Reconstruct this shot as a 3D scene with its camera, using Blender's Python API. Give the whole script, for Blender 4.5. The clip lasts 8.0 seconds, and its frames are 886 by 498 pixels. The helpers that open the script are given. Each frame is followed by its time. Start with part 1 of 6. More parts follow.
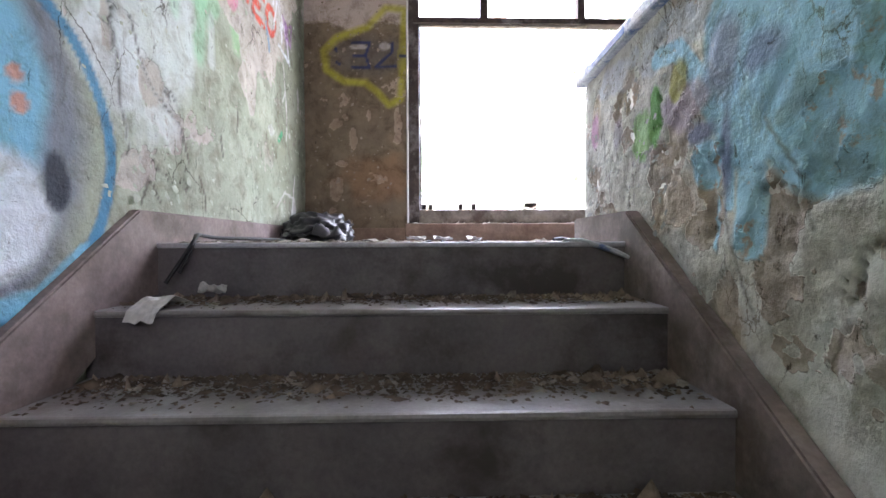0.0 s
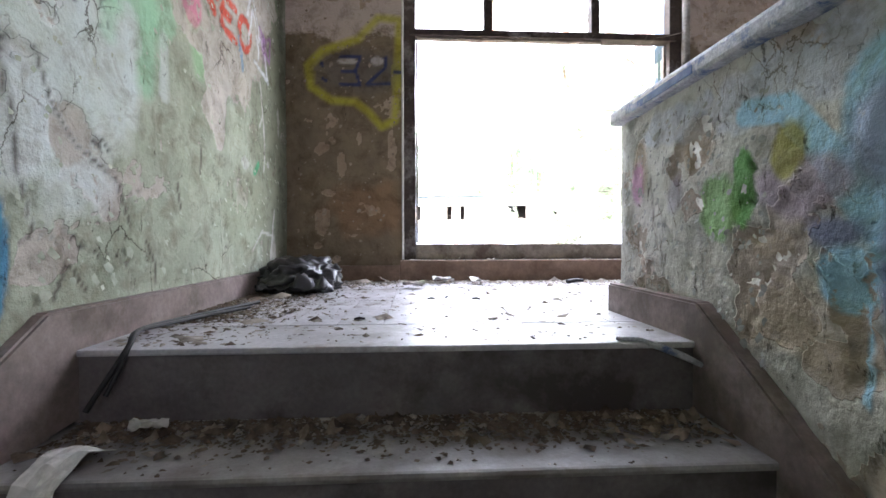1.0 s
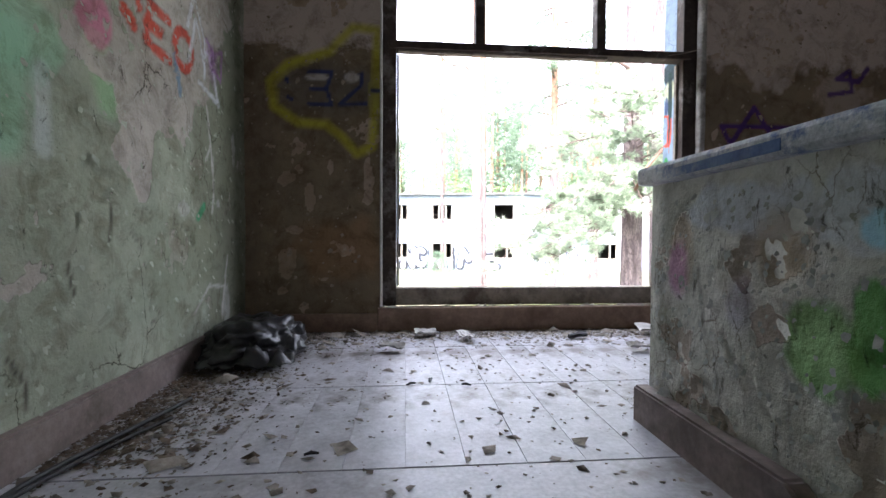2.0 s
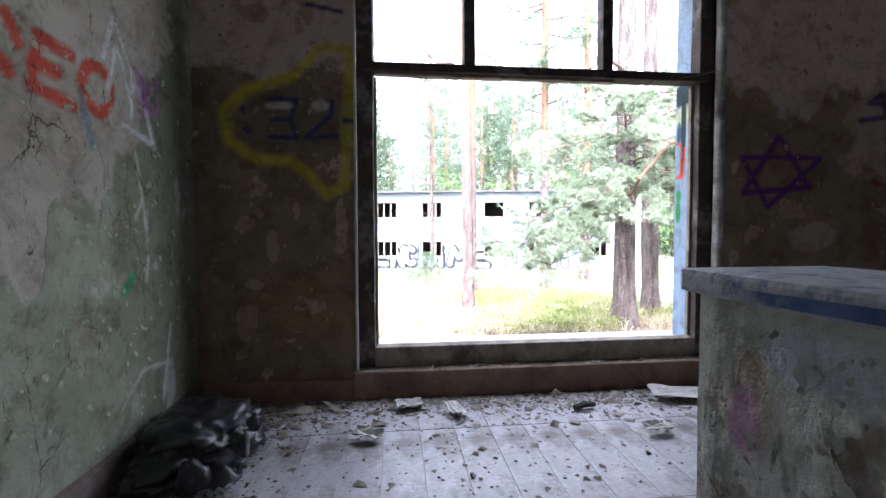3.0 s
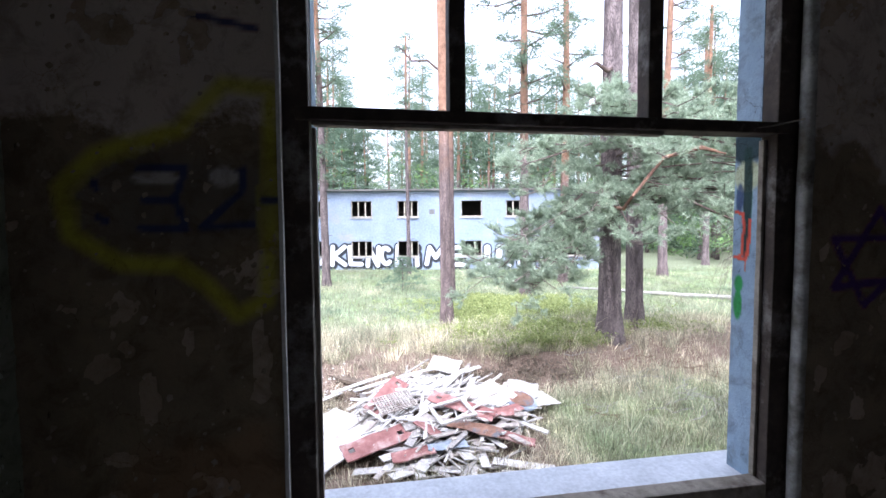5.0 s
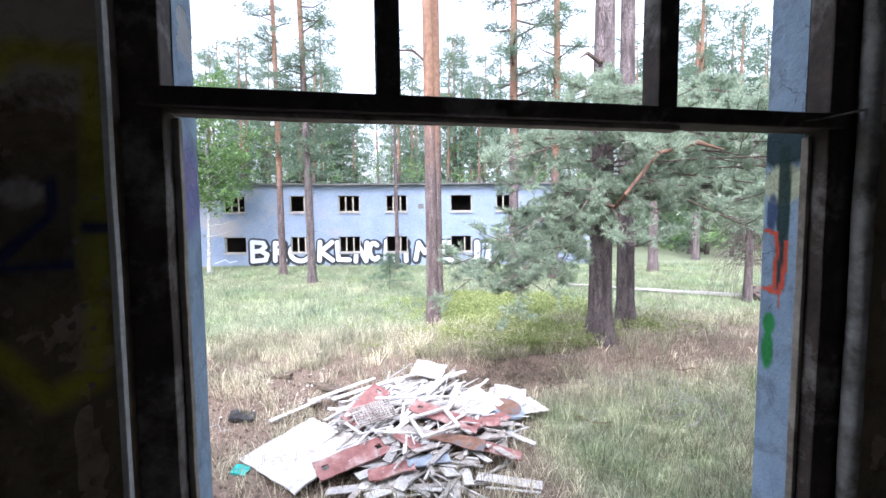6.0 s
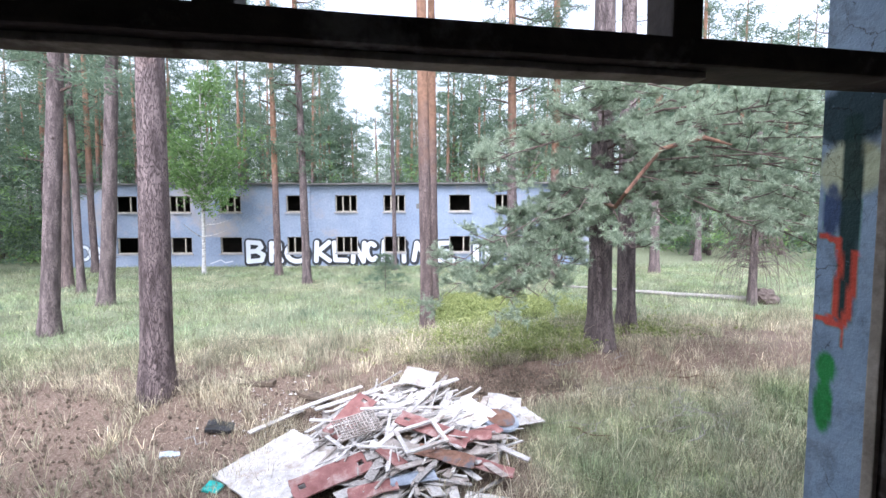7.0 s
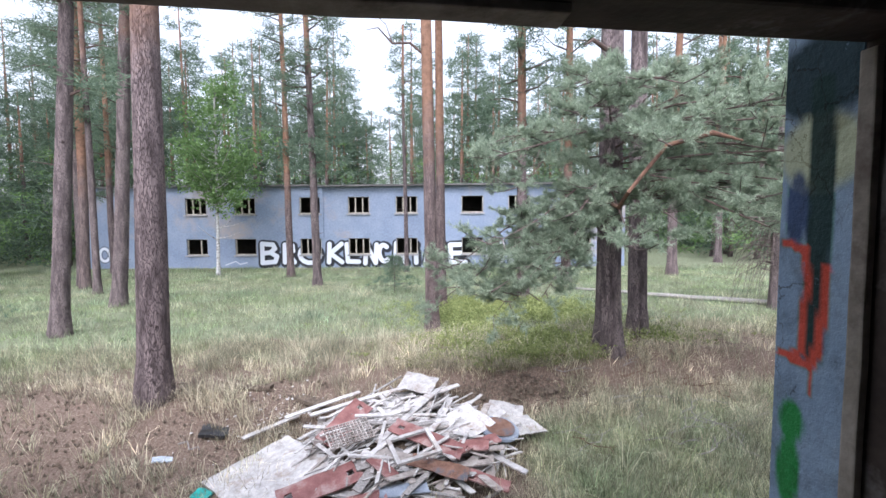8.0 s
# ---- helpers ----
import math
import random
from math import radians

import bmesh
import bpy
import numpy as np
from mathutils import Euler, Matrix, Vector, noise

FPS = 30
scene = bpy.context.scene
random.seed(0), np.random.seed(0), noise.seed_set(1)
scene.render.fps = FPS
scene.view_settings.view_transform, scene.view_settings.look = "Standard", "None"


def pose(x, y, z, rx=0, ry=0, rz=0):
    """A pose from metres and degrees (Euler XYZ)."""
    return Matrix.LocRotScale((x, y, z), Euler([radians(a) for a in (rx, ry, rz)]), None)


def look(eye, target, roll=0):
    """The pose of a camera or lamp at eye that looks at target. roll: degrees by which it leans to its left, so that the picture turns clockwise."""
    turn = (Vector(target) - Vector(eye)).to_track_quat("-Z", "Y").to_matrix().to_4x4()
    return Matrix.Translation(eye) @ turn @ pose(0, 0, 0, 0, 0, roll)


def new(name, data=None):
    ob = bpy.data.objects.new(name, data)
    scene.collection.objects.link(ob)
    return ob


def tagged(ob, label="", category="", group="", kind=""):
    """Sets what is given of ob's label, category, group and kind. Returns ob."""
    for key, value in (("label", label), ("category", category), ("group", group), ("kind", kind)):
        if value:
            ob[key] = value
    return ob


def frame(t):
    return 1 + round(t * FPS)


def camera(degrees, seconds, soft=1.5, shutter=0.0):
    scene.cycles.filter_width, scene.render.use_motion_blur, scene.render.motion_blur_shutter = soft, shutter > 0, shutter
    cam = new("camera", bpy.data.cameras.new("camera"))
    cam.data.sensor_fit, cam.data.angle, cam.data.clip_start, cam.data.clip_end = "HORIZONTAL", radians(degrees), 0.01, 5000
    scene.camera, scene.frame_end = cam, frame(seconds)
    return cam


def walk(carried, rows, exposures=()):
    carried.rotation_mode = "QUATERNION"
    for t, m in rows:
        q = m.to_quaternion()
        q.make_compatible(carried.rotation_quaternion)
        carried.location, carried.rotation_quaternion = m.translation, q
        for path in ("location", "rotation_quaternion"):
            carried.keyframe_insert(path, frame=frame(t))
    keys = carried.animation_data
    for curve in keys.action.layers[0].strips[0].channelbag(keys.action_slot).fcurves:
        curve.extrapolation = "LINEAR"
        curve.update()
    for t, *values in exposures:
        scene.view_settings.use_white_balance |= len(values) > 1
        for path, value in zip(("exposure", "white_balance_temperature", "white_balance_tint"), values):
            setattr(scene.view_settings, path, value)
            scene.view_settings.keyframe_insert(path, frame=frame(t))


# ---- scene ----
cam = camera(90.0, 8.0)
PATH = [
    (0, (0.872, 0.239, 0.0), (0.925, 2.238, -0.031), -0.2),
    (0.2, (0.843, 0.31, 0.077), (0.917, 2.308, 0.037), -0.1),
    (0.5, (0.821, 0.42, 0.113), (0.891, 2.418, 0.082), -0.2),
    (1, (0.808, 0.575, 0.249), (0.917, 2.572, 0.214), -0.1),
    (1.5, (0.845, 0.773, 0.395), (0.983, 2.768, 0.351), -0.1),
    (1.7, (0.835, 0.84, 0.446), (0.987, 2.834, 0.4), 0.1),
    (2.8, (0.88, 1.186, 0.722), (1.086, 3.174, 0.642), -0.1),
    (3, (0.89, 1.258, 0.789), (1.104, 3.245, 0.709), -0.2),
    (3.5, (0.873, 1.42, 0.891), (1.11, 3.404, 0.808), -0.2),
    (4, (0.907, 1.576, 0.996), (1.183, 3.555, 0.899), -0.3),
    (4.5, (0.968, 1.746, 1.152), (1.265, 3.721, 1.048), -0.3),
    (5, (0.973, 1.977, 1.224), (1.291, 3.948, 1.112), -0.4),
    (5.2, (0.988, 2.057, 1.289), (1.322, 4.025, 1.158), -0.5),
    (6.5, (1.338, 2.581, 1.314), (1.695, 4.543, 1.172), -0.4),
    (7, (1.442, 2.756, 1.309), (1.793, 4.72, 1.168), -0.3),
    (7.5, (1.573, 2.878, 1.305), (1.915, 4.843, 1.168), -0.3),
    (8, (1.781, 2.93, 1.309), (2.057, 4.906, 1.174), -0.5),
]
EXPOSURES = [(0.0, 5.08, 5930, 24), (0.5, 4.9, 5970, 22), (1.0, 4.53, 6000, 20), (1.5, 3.72, 5990, 18), (3.0, 2.65, 5720, 19), (3.5, 2.31, 5640, 19), (4.0, 2.0, 5510, 19),
             (4.5, 1.56, 5470, 18), (5.0, 1.36, 5470, 18), (6.5, 1.04, 5520, 17), (7.0, 0.82, 5550, 17), (8.0, 0.43, 5640, 17)]
walk(cam, [(t, look(eye, target, roll)) for t, eye, target, roll in PATH], EXPOSURES)

# ---- world, sun ----
world = bpy.data.worlds.new("sky")
scene.world = world
world.use_nodes = True
wn = world.node_tree
sky = wn.nodes.new("ShaderNodeTexSky")
sky.sky_type, sky.sun_disc = "NISHITA", False
sky.sun_elevation, sky.sun_rotation = radians(48), radians(200)
sky.air_density, sky.dust_density, sky.ozone_density = 1.6, 5.0, 1.0
soft_sky = wn.nodes.new("ShaderNodeHueSaturation")
soft_sky.inputs["Saturation"].default_value = 0.25
wn.links.new(sky.outputs[0], soft_sky.inputs["Color"])
wn.links.new(soft_sky.outputs[0], wn.nodes["Background"].inputs[0])
wn.nodes["Background"].inputs[1].default_value = 0.32
sun_data = bpy.data.lights.new("sun", "SUN")
sun_data.energy, sun_data.angle, sun_data.color = 1.2, radians(25), (1.0, 0.97, 0.93)
sun = new("sun", sun_data)
sun.matrix_world = pose(0, 0, 30, 42, 0, -20)

# daylight that falls in through the opening behind the stairs
back_light = bpy.data.lights.new("back_window_daylight", "AREA")
back_light.shape, back_light.size, back_light.size_y, back_light.energy = "RECTANGLE", 2.4, 2.2, 2.35
back_light.color = (0.96, 0.98, 1.0)
new("back_window_daylight", back_light).matrix_world = look((2.4, -2.55, 1.4), (2.4, 3.0, 0.7))

# ---- materials ----
def material(name, rough=0.8, spec=0.3, metal=0.0):
    m = bpy.data.materials.new(name)
    m.use_nodes = True
    b = m.node_tree.nodes["Principled BSDF"]
    b.inputs["Roughness"].default_value = rough
    b.inputs["Specular IOR Level"].default_value = spec
    b.inputs["Metallic"].default_value = metal
    return m, m.node_tree, b


def node(t, kind, **values):
    n = t.nodes.new("ShaderNode" + kind)
    for k, v in values.items():
        n.inputs[k].default_value = v
    return n


def noise_tex(t, scale, detail=4.0, rough=0.6, stretch=None, distort=0.0):
    n = node(t, "TexNoise", Scale=scale, Detail=detail, Roughness=rough, Distortion=distort)
    co = t.nodes.new("ShaderNodeTexCoord")
    if stretch:
        mp = t.nodes.new("ShaderNodeMapping")
        mp.inputs["Scale"].default_value = stretch
        t.links.new(co.outputs["Object"], mp.inputs["Vector"])
        t.links.new(mp.outputs[0], n.inputs["Vector"])
    else:
        t.links.new(co.outputs["Object"], n.inputs["Vector"])
    return n.outputs["Fac"]


def ramp(t, fac, *stops):
    r = t.nodes.new("ShaderNodeValToRGB")
    e = r.color_ramp.elements
    while len(e) < len(stops):
        e.new(0.5)
    for el, (p, c) in zip(e, stops):
        el.position, el.color = p, (*c, 1) if len(c) == 3 else c
    t.links.new(fac, r.inputs[0])
    return r.outputs[0]


def mixed(t, fac, a, b, blend="MIX"):
    m = t.nodes.new("ShaderNodeMix")
    m.data_type, m.blend_type = "RGBA", blend
    for socket, value in ((m.inputs[0], fac), (m.inputs[6], a), (m.inputs[7], b)):
        if isinstance(value, bpy.types.NodeSocket):
            t.links.new(value, socket)
        elif isinstance(value, (int, float)):
            socket.default_value = value
        else:
            socket.default_value = (*value, 1)
    return m.outputs[2]


def sums(t, op, a, b, clamp=False):
    m = t.nodes.new("ShaderNodeMath")
    m.operation, m.use_clamp = op, clamp
    for socket, value in zip(m.inputs, (a, b)):
        if isinstance(value, bpy.types.NodeSocket):
            t.links.new(value, socket)
        else:
            socket.default_value = value
    return m.outputs[0]


def bump(t, b, height, strength=0.4, distance=0.01):
    n = node(t, "Bump", Strength=strength, Distance=distance)
    t.links.new(height, n.inputs["Height"])
    t.links.new(n.outputs[0], b.inputs["Normal"])


def grainy(name, dark, light, scale=6.0, rough=0.8, spec=0.25, bump_strength=0.3, bump_scale=60.0, stretch=None, metal=0.0, stain=None, vary=0.0):
    """Two-scale surface: broad patches, fine grain, relief, and a stain colour in the deepest patches."""
    m, t, b = material(name, rough, spec, metal)
    col = ramp(t, noise_tex(t, scale, 5, 0.65, stretch), (0.32, dark), (0.68, light))
    fine = noise_tex(t, bump_scale, 3, 0.6, stretch)
    col = mixed(t, 0.35, col, ramp(t, fine, (0.3, (0.35,) * 3), (0.7, (1.0,) * 3)), "MULTIPLY")
    if stain:
        col = mixed(t, ramp(t, noise_tex(t, scale * 0.45, 6, 0.7), (0.52, (0,) * 3), (0.64, (1,) * 3)), col, stain)
    if vary:
        oi = t.nodes.new("ShaderNodeObjectInfo")
        col = mixed(t, vary, col, ramp(t, oi.outputs["Random"], (0, (0.45,) * 3), (1, (1.25,) * 3)), "MULTIPLY")
    t.links.new(col, b.inputs["Base Color"])
    bump(t, b, fine, bump_strength, 0.004)
    return m


def flaking_wall(name, plaster_dark, plaster, paint_dark, paint, rough=0.75, top=None, top_z=9.0, crack=(13.0, 0.34, 0.013, 0.53), pit=0.30):
    """Old plaster with flaking paint; 'paint' says where paint still holds, 'spray' is sprayed colour."""
    m, t, b = material(name, rough, 0.25)
    at = t.nodes.new("ShaderNodeAttribute")
    at.attribute_name = "paint"
    sp = t.nodes.new("ShaderNodeAttribute")
    sp.attribute_name = "spray"
    fine = noise_tex(t, 90, 4, 0.65)
    mid = noise_tex(t, 22, 5, 0.65)
    broad = noise_tex(t, 3.2, 5, 0.65)
    base = ramp(t, broad, (0.3, plaster_dark), (0.7, plaster))
    coat = ramp(t, noise_tex(t, 4.1, 6, 0.7), (0.32, paint_dark), (0.66, paint))
    if top:
        geo = t.nodes.new("ShaderNodeNewGeometry")
        sep = t.nodes.new("ShaderNodeSeparateXYZ")
        t.links.new(geo.outputs["Position"], sep.inputs[0])
        high = sums(t, "ADD", sep.outputs[2], sums(t, "MULTIPLY", noise_tex(t, 5, 6, 0.7), 0.5))
        coat = mixed(t, ramp(t, sums(t, "SUBTRACT", high, top_z + 0.25 - 0.5), (0.48, (0,) * 3), (0.53, (1,) * 3)), coat, top)
    edge = sums(t, "ADD", at.outputs["Fac"], sums(t, "MULTIPLY", sums(t, "SUBTRACT", mid, 0.5), 0.7))
    mask = ramp(t, edge, (0.44, (0,) * 3), (0.52, (1,) * 3))
    col = mixed(t, mask, base, coat)
    worn = ramp(t, sums(t, "ADD", mid, sums(t, "MULTIPLY", mask, 0.1)), (0.36, (0.1,) * 3), (0.44, (1,) * 3))
    col = mixed(t, sums(t, "MULTIPLY", sp.outputs["Alpha"], worn), col, sp.outputs["Color"])
    grime = ramp(t, noise_tex(t, 9, 8, 0.75, None, 0.6), (0.36, (0.5, 0.46, 0.4)), (0.52, (1,) * 3))
    col = mixed(t, 0.7, col, grime, "MULTIPLY")
    pits = ramp(t, noise_tex(t, 26, 7, 0.75, (1, 1, 0.45), 0.7), (pit, (0.12, 0.1, 0.08)), (pit + 0.06, (1,) * 3))
    col = mixed(t, 0.8, col, pits, "MULTIPLY")
    cells = node(t, "TexVoronoi", Scale=crack[0])
    cells.feature = "DISTANCE_TO_EDGE"
    co = t.nodes.new("ShaderNodeTexCoord")
    bend = node(t, "TexNoise", Scale=11.0, Detail=5.0, Roughness=0.7)
    t.links.new(co.outputs["Object"], bend.inputs["Vector"])
    tall = t.nodes.new("ShaderNodeVectorMath")
    tall.operation = "MULTIPLY"
    tall.inputs[1].default_value = (1, 1, 0.5)
    t.links.new(mixed(t, 0.06, co.outputs["Object"], bend.outputs["Color"], "ADD"), tall.inputs[0])
    t.links.new(tall.outputs[0], cells.inputs["Vector"])
    line = ramp(t, cells.outputs["Distance"], (0.003, (crack[1], crack[1] * 0.86, crack[1] * 0.7)), (crack[2], (1,) * 3))
    where = ramp(t, noise_tex(t, 2.6, 4, 0.6), (crack[3], (0,) * 3), (crack[3] + 0.08, (1,) * 3))
    col = mixed(t, where, col, mixed(t, 1.0, col, line, "MULTIPLY"))
    t.links.new(col, b.inputs["Base Color"])
    bump(t, b, sums(t, "ADD", sums(t, "MULTIPLY", mask, 0.5), sums(t, "ADD", sums(t, "MULTIPLY", fine, 0.35), sums(t, "MULTIPLY", mid, 0.7))), 0.7, 0.01)
    return m


MINT = flaking_wall("mint_paint_on_plaster", (0.37, 0.33, 0.28), (0.55, 0.51, 0.45), (0.27, 0.295, 0.215), (0.44, 0.465, 0.36), crack=(6.5, 0.16, 0.011, 0.53), pit=0.33)
OCHRE = flaking_wall("olive_brown_paint", (0.30, 0.22, 0.15), (0.46, 0.36, 0.27), (0.15, 0.115, 0.075), (0.24, 0.18, 0.115), top=(0.5, 0.415, 0.355), top_z=1.5, crack=(13.0, 0.6, 0.01, 0.6))
GREY_GREEN = flaking_wall("grey_green_paint", (0.42, 0.35, 0.28), (0.62, 0.55, 0.47), (0.47, 0.47, 0.40), (0.77, 0.76, 0.69), crack=(22.0, 0.38, 0.035, 0.555), pit=0.35)
BEAD = grainy("chipped_plaster_bead", (0.2, 0.18, 0.15), (0.62, 0.6, 0.56), 7, bump_strength=0.5, stain=(0.1, 0.085, 0.07))
PLAIN_PLASTER = grainy("bare_plaster", (0.30, 0.27, 0.23), (0.46, 0.42, 0.37), 3, bump_strength=0.4)
CEILING_PAINT = grainy("ceiling_paint", (0.42, 0.40, 0.36), (0.6, 0.58, 0.54), 2)
# same stone as the treads; the risers' shade is put into this darker colour
RISER_STONE = grainy("shade_darkened_riser_stone", (0.11, 0.096, 0.097), (0.19, 0.168, 0.163), 6, rough=0.5, spec=0.35, bump_scale=90, bump_strength=0.15, stain=(0.06, 0.05, 0.045))
# tread stone: wear plus window light, both put into the paler colour
STEP_STONE = grainy("worn_lit_step_stone", (0.19, 0.175, 0.165), (0.34, 0.325, 0.315), 7, rough=0.36, spec=0.6, bump_scale=120, bump_strength=0.15, stain=(0.14, 0.12, 0.105))
SLAB = grainy("smooth_landing_slab", (0.38, 0.375, 0.39), (0.58, 0.57, 0.59), 5, rough=0.42, spec=0.55, bump_scale=80, bump_strength=0.1, stain=(0.22, 0.2, 0.18))
TILE = grainy("dusty_floor_tile", (0.42, 0.415, 0.435), (0.64, 0.63, 0.66), 6, rough=0.42, spec=0.55, bump_scale=70, bump_strength=0.2, stain=(0.18, 0.155, 0.14), vary=0.06)
SKIRT = grainy("brown_pink_skirting", (0.195, 0.152, 0.135), (0.35, 0.285, 0.258), 8, rough=0.6, stain=(0.14, 0.11, 0.09))
CAP = grainy("speckled_cap_stone", (0.36, 0.38, 0.41), (0.62, 0.64, 0.67), 40, rough=0.5, spec=0.4, bump_scale=160, stain=(0.10, 0.15, 0.3))
WOOD_DARK = grainy("dark_weathered_window_wood", (0.035, 0.025, 0.02), (0.09, 0.066, 0.052), 9, rough=0.7, bump_scale=50, bump_strength=0.5, stain=(0.2, 0.18, 0.16))
WOOD_GREY = grainy("pale_worn_frame_wood", (0.2, 0.17, 0.13), (0.38, 0.33, 0.27), 10, rough=0.8, bump_scale=50, bump_strength=0.5, stain=(0.12, 0.09, 0.07))
SILL_BROWN = grainy("brown_inner_sill", (0.18, 0.115, 0.08), (0.33, 0.225, 0.165), 7, rough=0.65)
SILL_OUT = grainy("pale_outer_sill", (0.55, 0.56, 0.59), (0.74, 0.75, 0.78), 5, rough=0.6)
OUT_RENDER = grainy("blue_grey_render", (0.26, 0.33, 0.42), (0.36, 0.43, 0.52), 5, rough=0.75)
BAG = grainy("black_bin_liner", (0.014, 0.014, 0.015), (0.035, 0.035, 0.037), 8, rough=0.38, spec=0.55, bump_scale=24, bump_strength=0.9)
PAPER = grainy("dirty_white_paper", (0.55, 0.53, 0.49), (0.75, 0.73, 0.69), 8, rough=0.85)
CABLE = grainy("black_cable", (0.02, 0.02, 0.02), (0.05, 0.05, 0.05), 8, rough=0.5)
DEBRIS = grainy("plaster_debris", (0.10, 0.085, 0.07), (0.5, 0.45, 0.38), 14, rough=0.95, vary=0.2)
DARK_DEBRIS = grainy("dark_dirt_crumbs", (0.055, 0.043, 0.032), (0.21, 0.16, 0.115), 20, rough=0.95)
CONCRETE = grainy("floor_concrete", (0.13, 0.12, 0.11), (0.22, 0.21, 0.19), 3)
FACADE = grainy("pale_blue_render", (0.20, 0.245, 0.33), (0.29, 0.335, 0.42), 0.35, rough=0.85, bump_scale=8, bump_strength=0.2, stain=(0.32, 0.29, 0.28))
ROOF = grainy("dark_roof_edge", (0.08, 0.08, 0.075), (0.2, 0.19, 0.18), 1.2, rough=0.9)
FRAME_BROWN = grainy("far_window_frame", (0.3, 0.26, 0.2), (0.48, 0.44, 0.36), 4)
FAR_SILL = grainy("far_window_sill", (0.25, 0.24, 0.24), (0.4, 0.39, 0.38), 4)
# the unlit rooms' shade is put into this near-black colour
ROOM_DARK = grainy("shade_dark_room", (0.05, 0.045, 0.04), (0.1, 0.09, 0.08), 1)
OLD_WHITE = grainy("chipped_white_paint", (0.36, 0.335, 0.31), (0.72, 0.69, 0.65), 6, bump_strength=0.4, stain=(0.3, 0.25, 0.21), vary=0.35)
RED_PANEL = grainy("faded_oxblood_panel", (0.2, 0.08, 0.07), (0.35, 0.17, 0.15), 5, rough=0.6, vary=0.3, stain=(0.38, 0.28, 0.25))
RUST = grainy("rust", (0.12, 0.065, 0.045), (0.26, 0.145, 0.1), 9, rough=0.9, stain=(0.1, 0.1, 0.11))
METAL_GREY = grainy("grey_sheet_metal", (0.2, 0.23, 0.27), (0.42, 0.46, 0.52), 5, rough=0.5, metal=0.3)
TEAL = grainy("teal_plastic", (0.02, 0.25, 0.22), (0.04, 0.42, 0.36), 9, rough=0.4)
LITTER_BLUE = grainy("pale_plastic_litter", (0.35, 0.42, 0.52), (0.62, 0.67, 0.72), 12, rough=0.4)
DIRTY_BOARD = grainy("soiled_board", (0.26, 0.22, 0.19), (0.52, 0.47, 0.42), 6, bump_strength=0.5, stain=(0.16, 0.12, 0.1), vary=0.4)
DEADWOOD = grainy("grey_deadwood", (0.2, 0.18, 0.16), (0.42, 0.39, 0.36), 5, stretch=(6, 6, 1))


def bark(name, low_dark, low, high, start, span):
    """Pine bark: plated grey-brown below, flaking orange higher up."""
    m, t, b = material(name, 0.95, 0.1)
    co = t.nodes.new("ShaderNodeTexCoord")
    sep = t.nodes.new("ShaderNodeSeparateXYZ")
    t.links.new(co.outputs["Object"], sep.inputs[0])
    mp = t.nodes.new("ShaderNodeMapping")
    mp.inputs["Scale"].default_value = (1, 1, 0.2)
    t.links.new(co.outputs["Object"], mp.inputs["Vector"])
    plates = node(t, "TexVoronoi", Scale=40.0)
    plates.feature = "DISTANCE_TO_EDGE"
    wob = node(t, "TexNoise", Scale=9.0, Detail=4.0)
    t.links.new(mp.outputs[0], wob.inputs["Vector"])
    t.links.new(mixed(t, 0.12, mp.outputs[0], wob.outputs["Color"], "ADD"), plates.inputs["Vector"])
    crack = ramp(t, plates.outputs["Distance"], (0.0, (0,) * 3), (0.12, (1,) * 3))
    rough_low = mixed(t, crack, low_dark, ramp(t, wob.outputs["Fac"], (0.3, low_dark), (0.62, low)))
    upper = ramp(t, noise_tex(t, 7, 5, 0.7), (0.3, tuple(c * 0.55 for c in high)), (0.62, high))
    height = sums(t, "ADD", sums(t, "DIVIDE", sums(t, "SUBTRACT", sep.outputs[2], start), span), sums(t, "MULTIPLY", sums(t, "SUBTRACT", noise_tex(t, 1.3, 4), 0.5), 1.6), True)
    t.links.new(mixed(t, height, rough_low, upper), b.inputs["Base Color"])
    bump(t, b, sums(t, "ADD", crack, sums(t, "MULTIPLY", wob.outputs["Fac"], 0.5)), 0.9, 0.03)
    return m


BARK = bark("pine_bark", (0.085, 0.066, 0.064), (0.25, 0.195, 0.185), (0.34, 0.2, 0.135), 5.0, 2.5)
BARK_LATE = bark("pine_bark_grey", (0.085, 0.068, 0.066), (0.25, 0.2, 0.19), (0.36, 0.2, 0.13), 9.0, 4.0)
BARK_EARLY = bark("pine_bark_orange", (0.085, 0.064, 0.06), (0.25, 0.19, 0.175), (0.36, 0.21, 0.14), 4.0, 2.5)
BIRCH = grainy("birch_bark", (0.3, 0.29, 0.27), (0.62, 0.6, 0.57), 5, stretch=(1, 1, 4), stain=(0.06, 0.055, 0.05))
LIMB = grainy("brown_pine_limb", (0.07, 0.05, 0.042), (0.17, 0.12, 0.1), 12, rough=0.95)
BRANCH = grainy("orange_pine_branch", (0.10, 0.058, 0.042), (0.22, 0.12, 0.075), 12, rough=0.9)
TWIG = grainy("grey_twig", (0.08, 0.06, 0.05), (0.2, 0.16, 0.14), 12, rough=0.95)


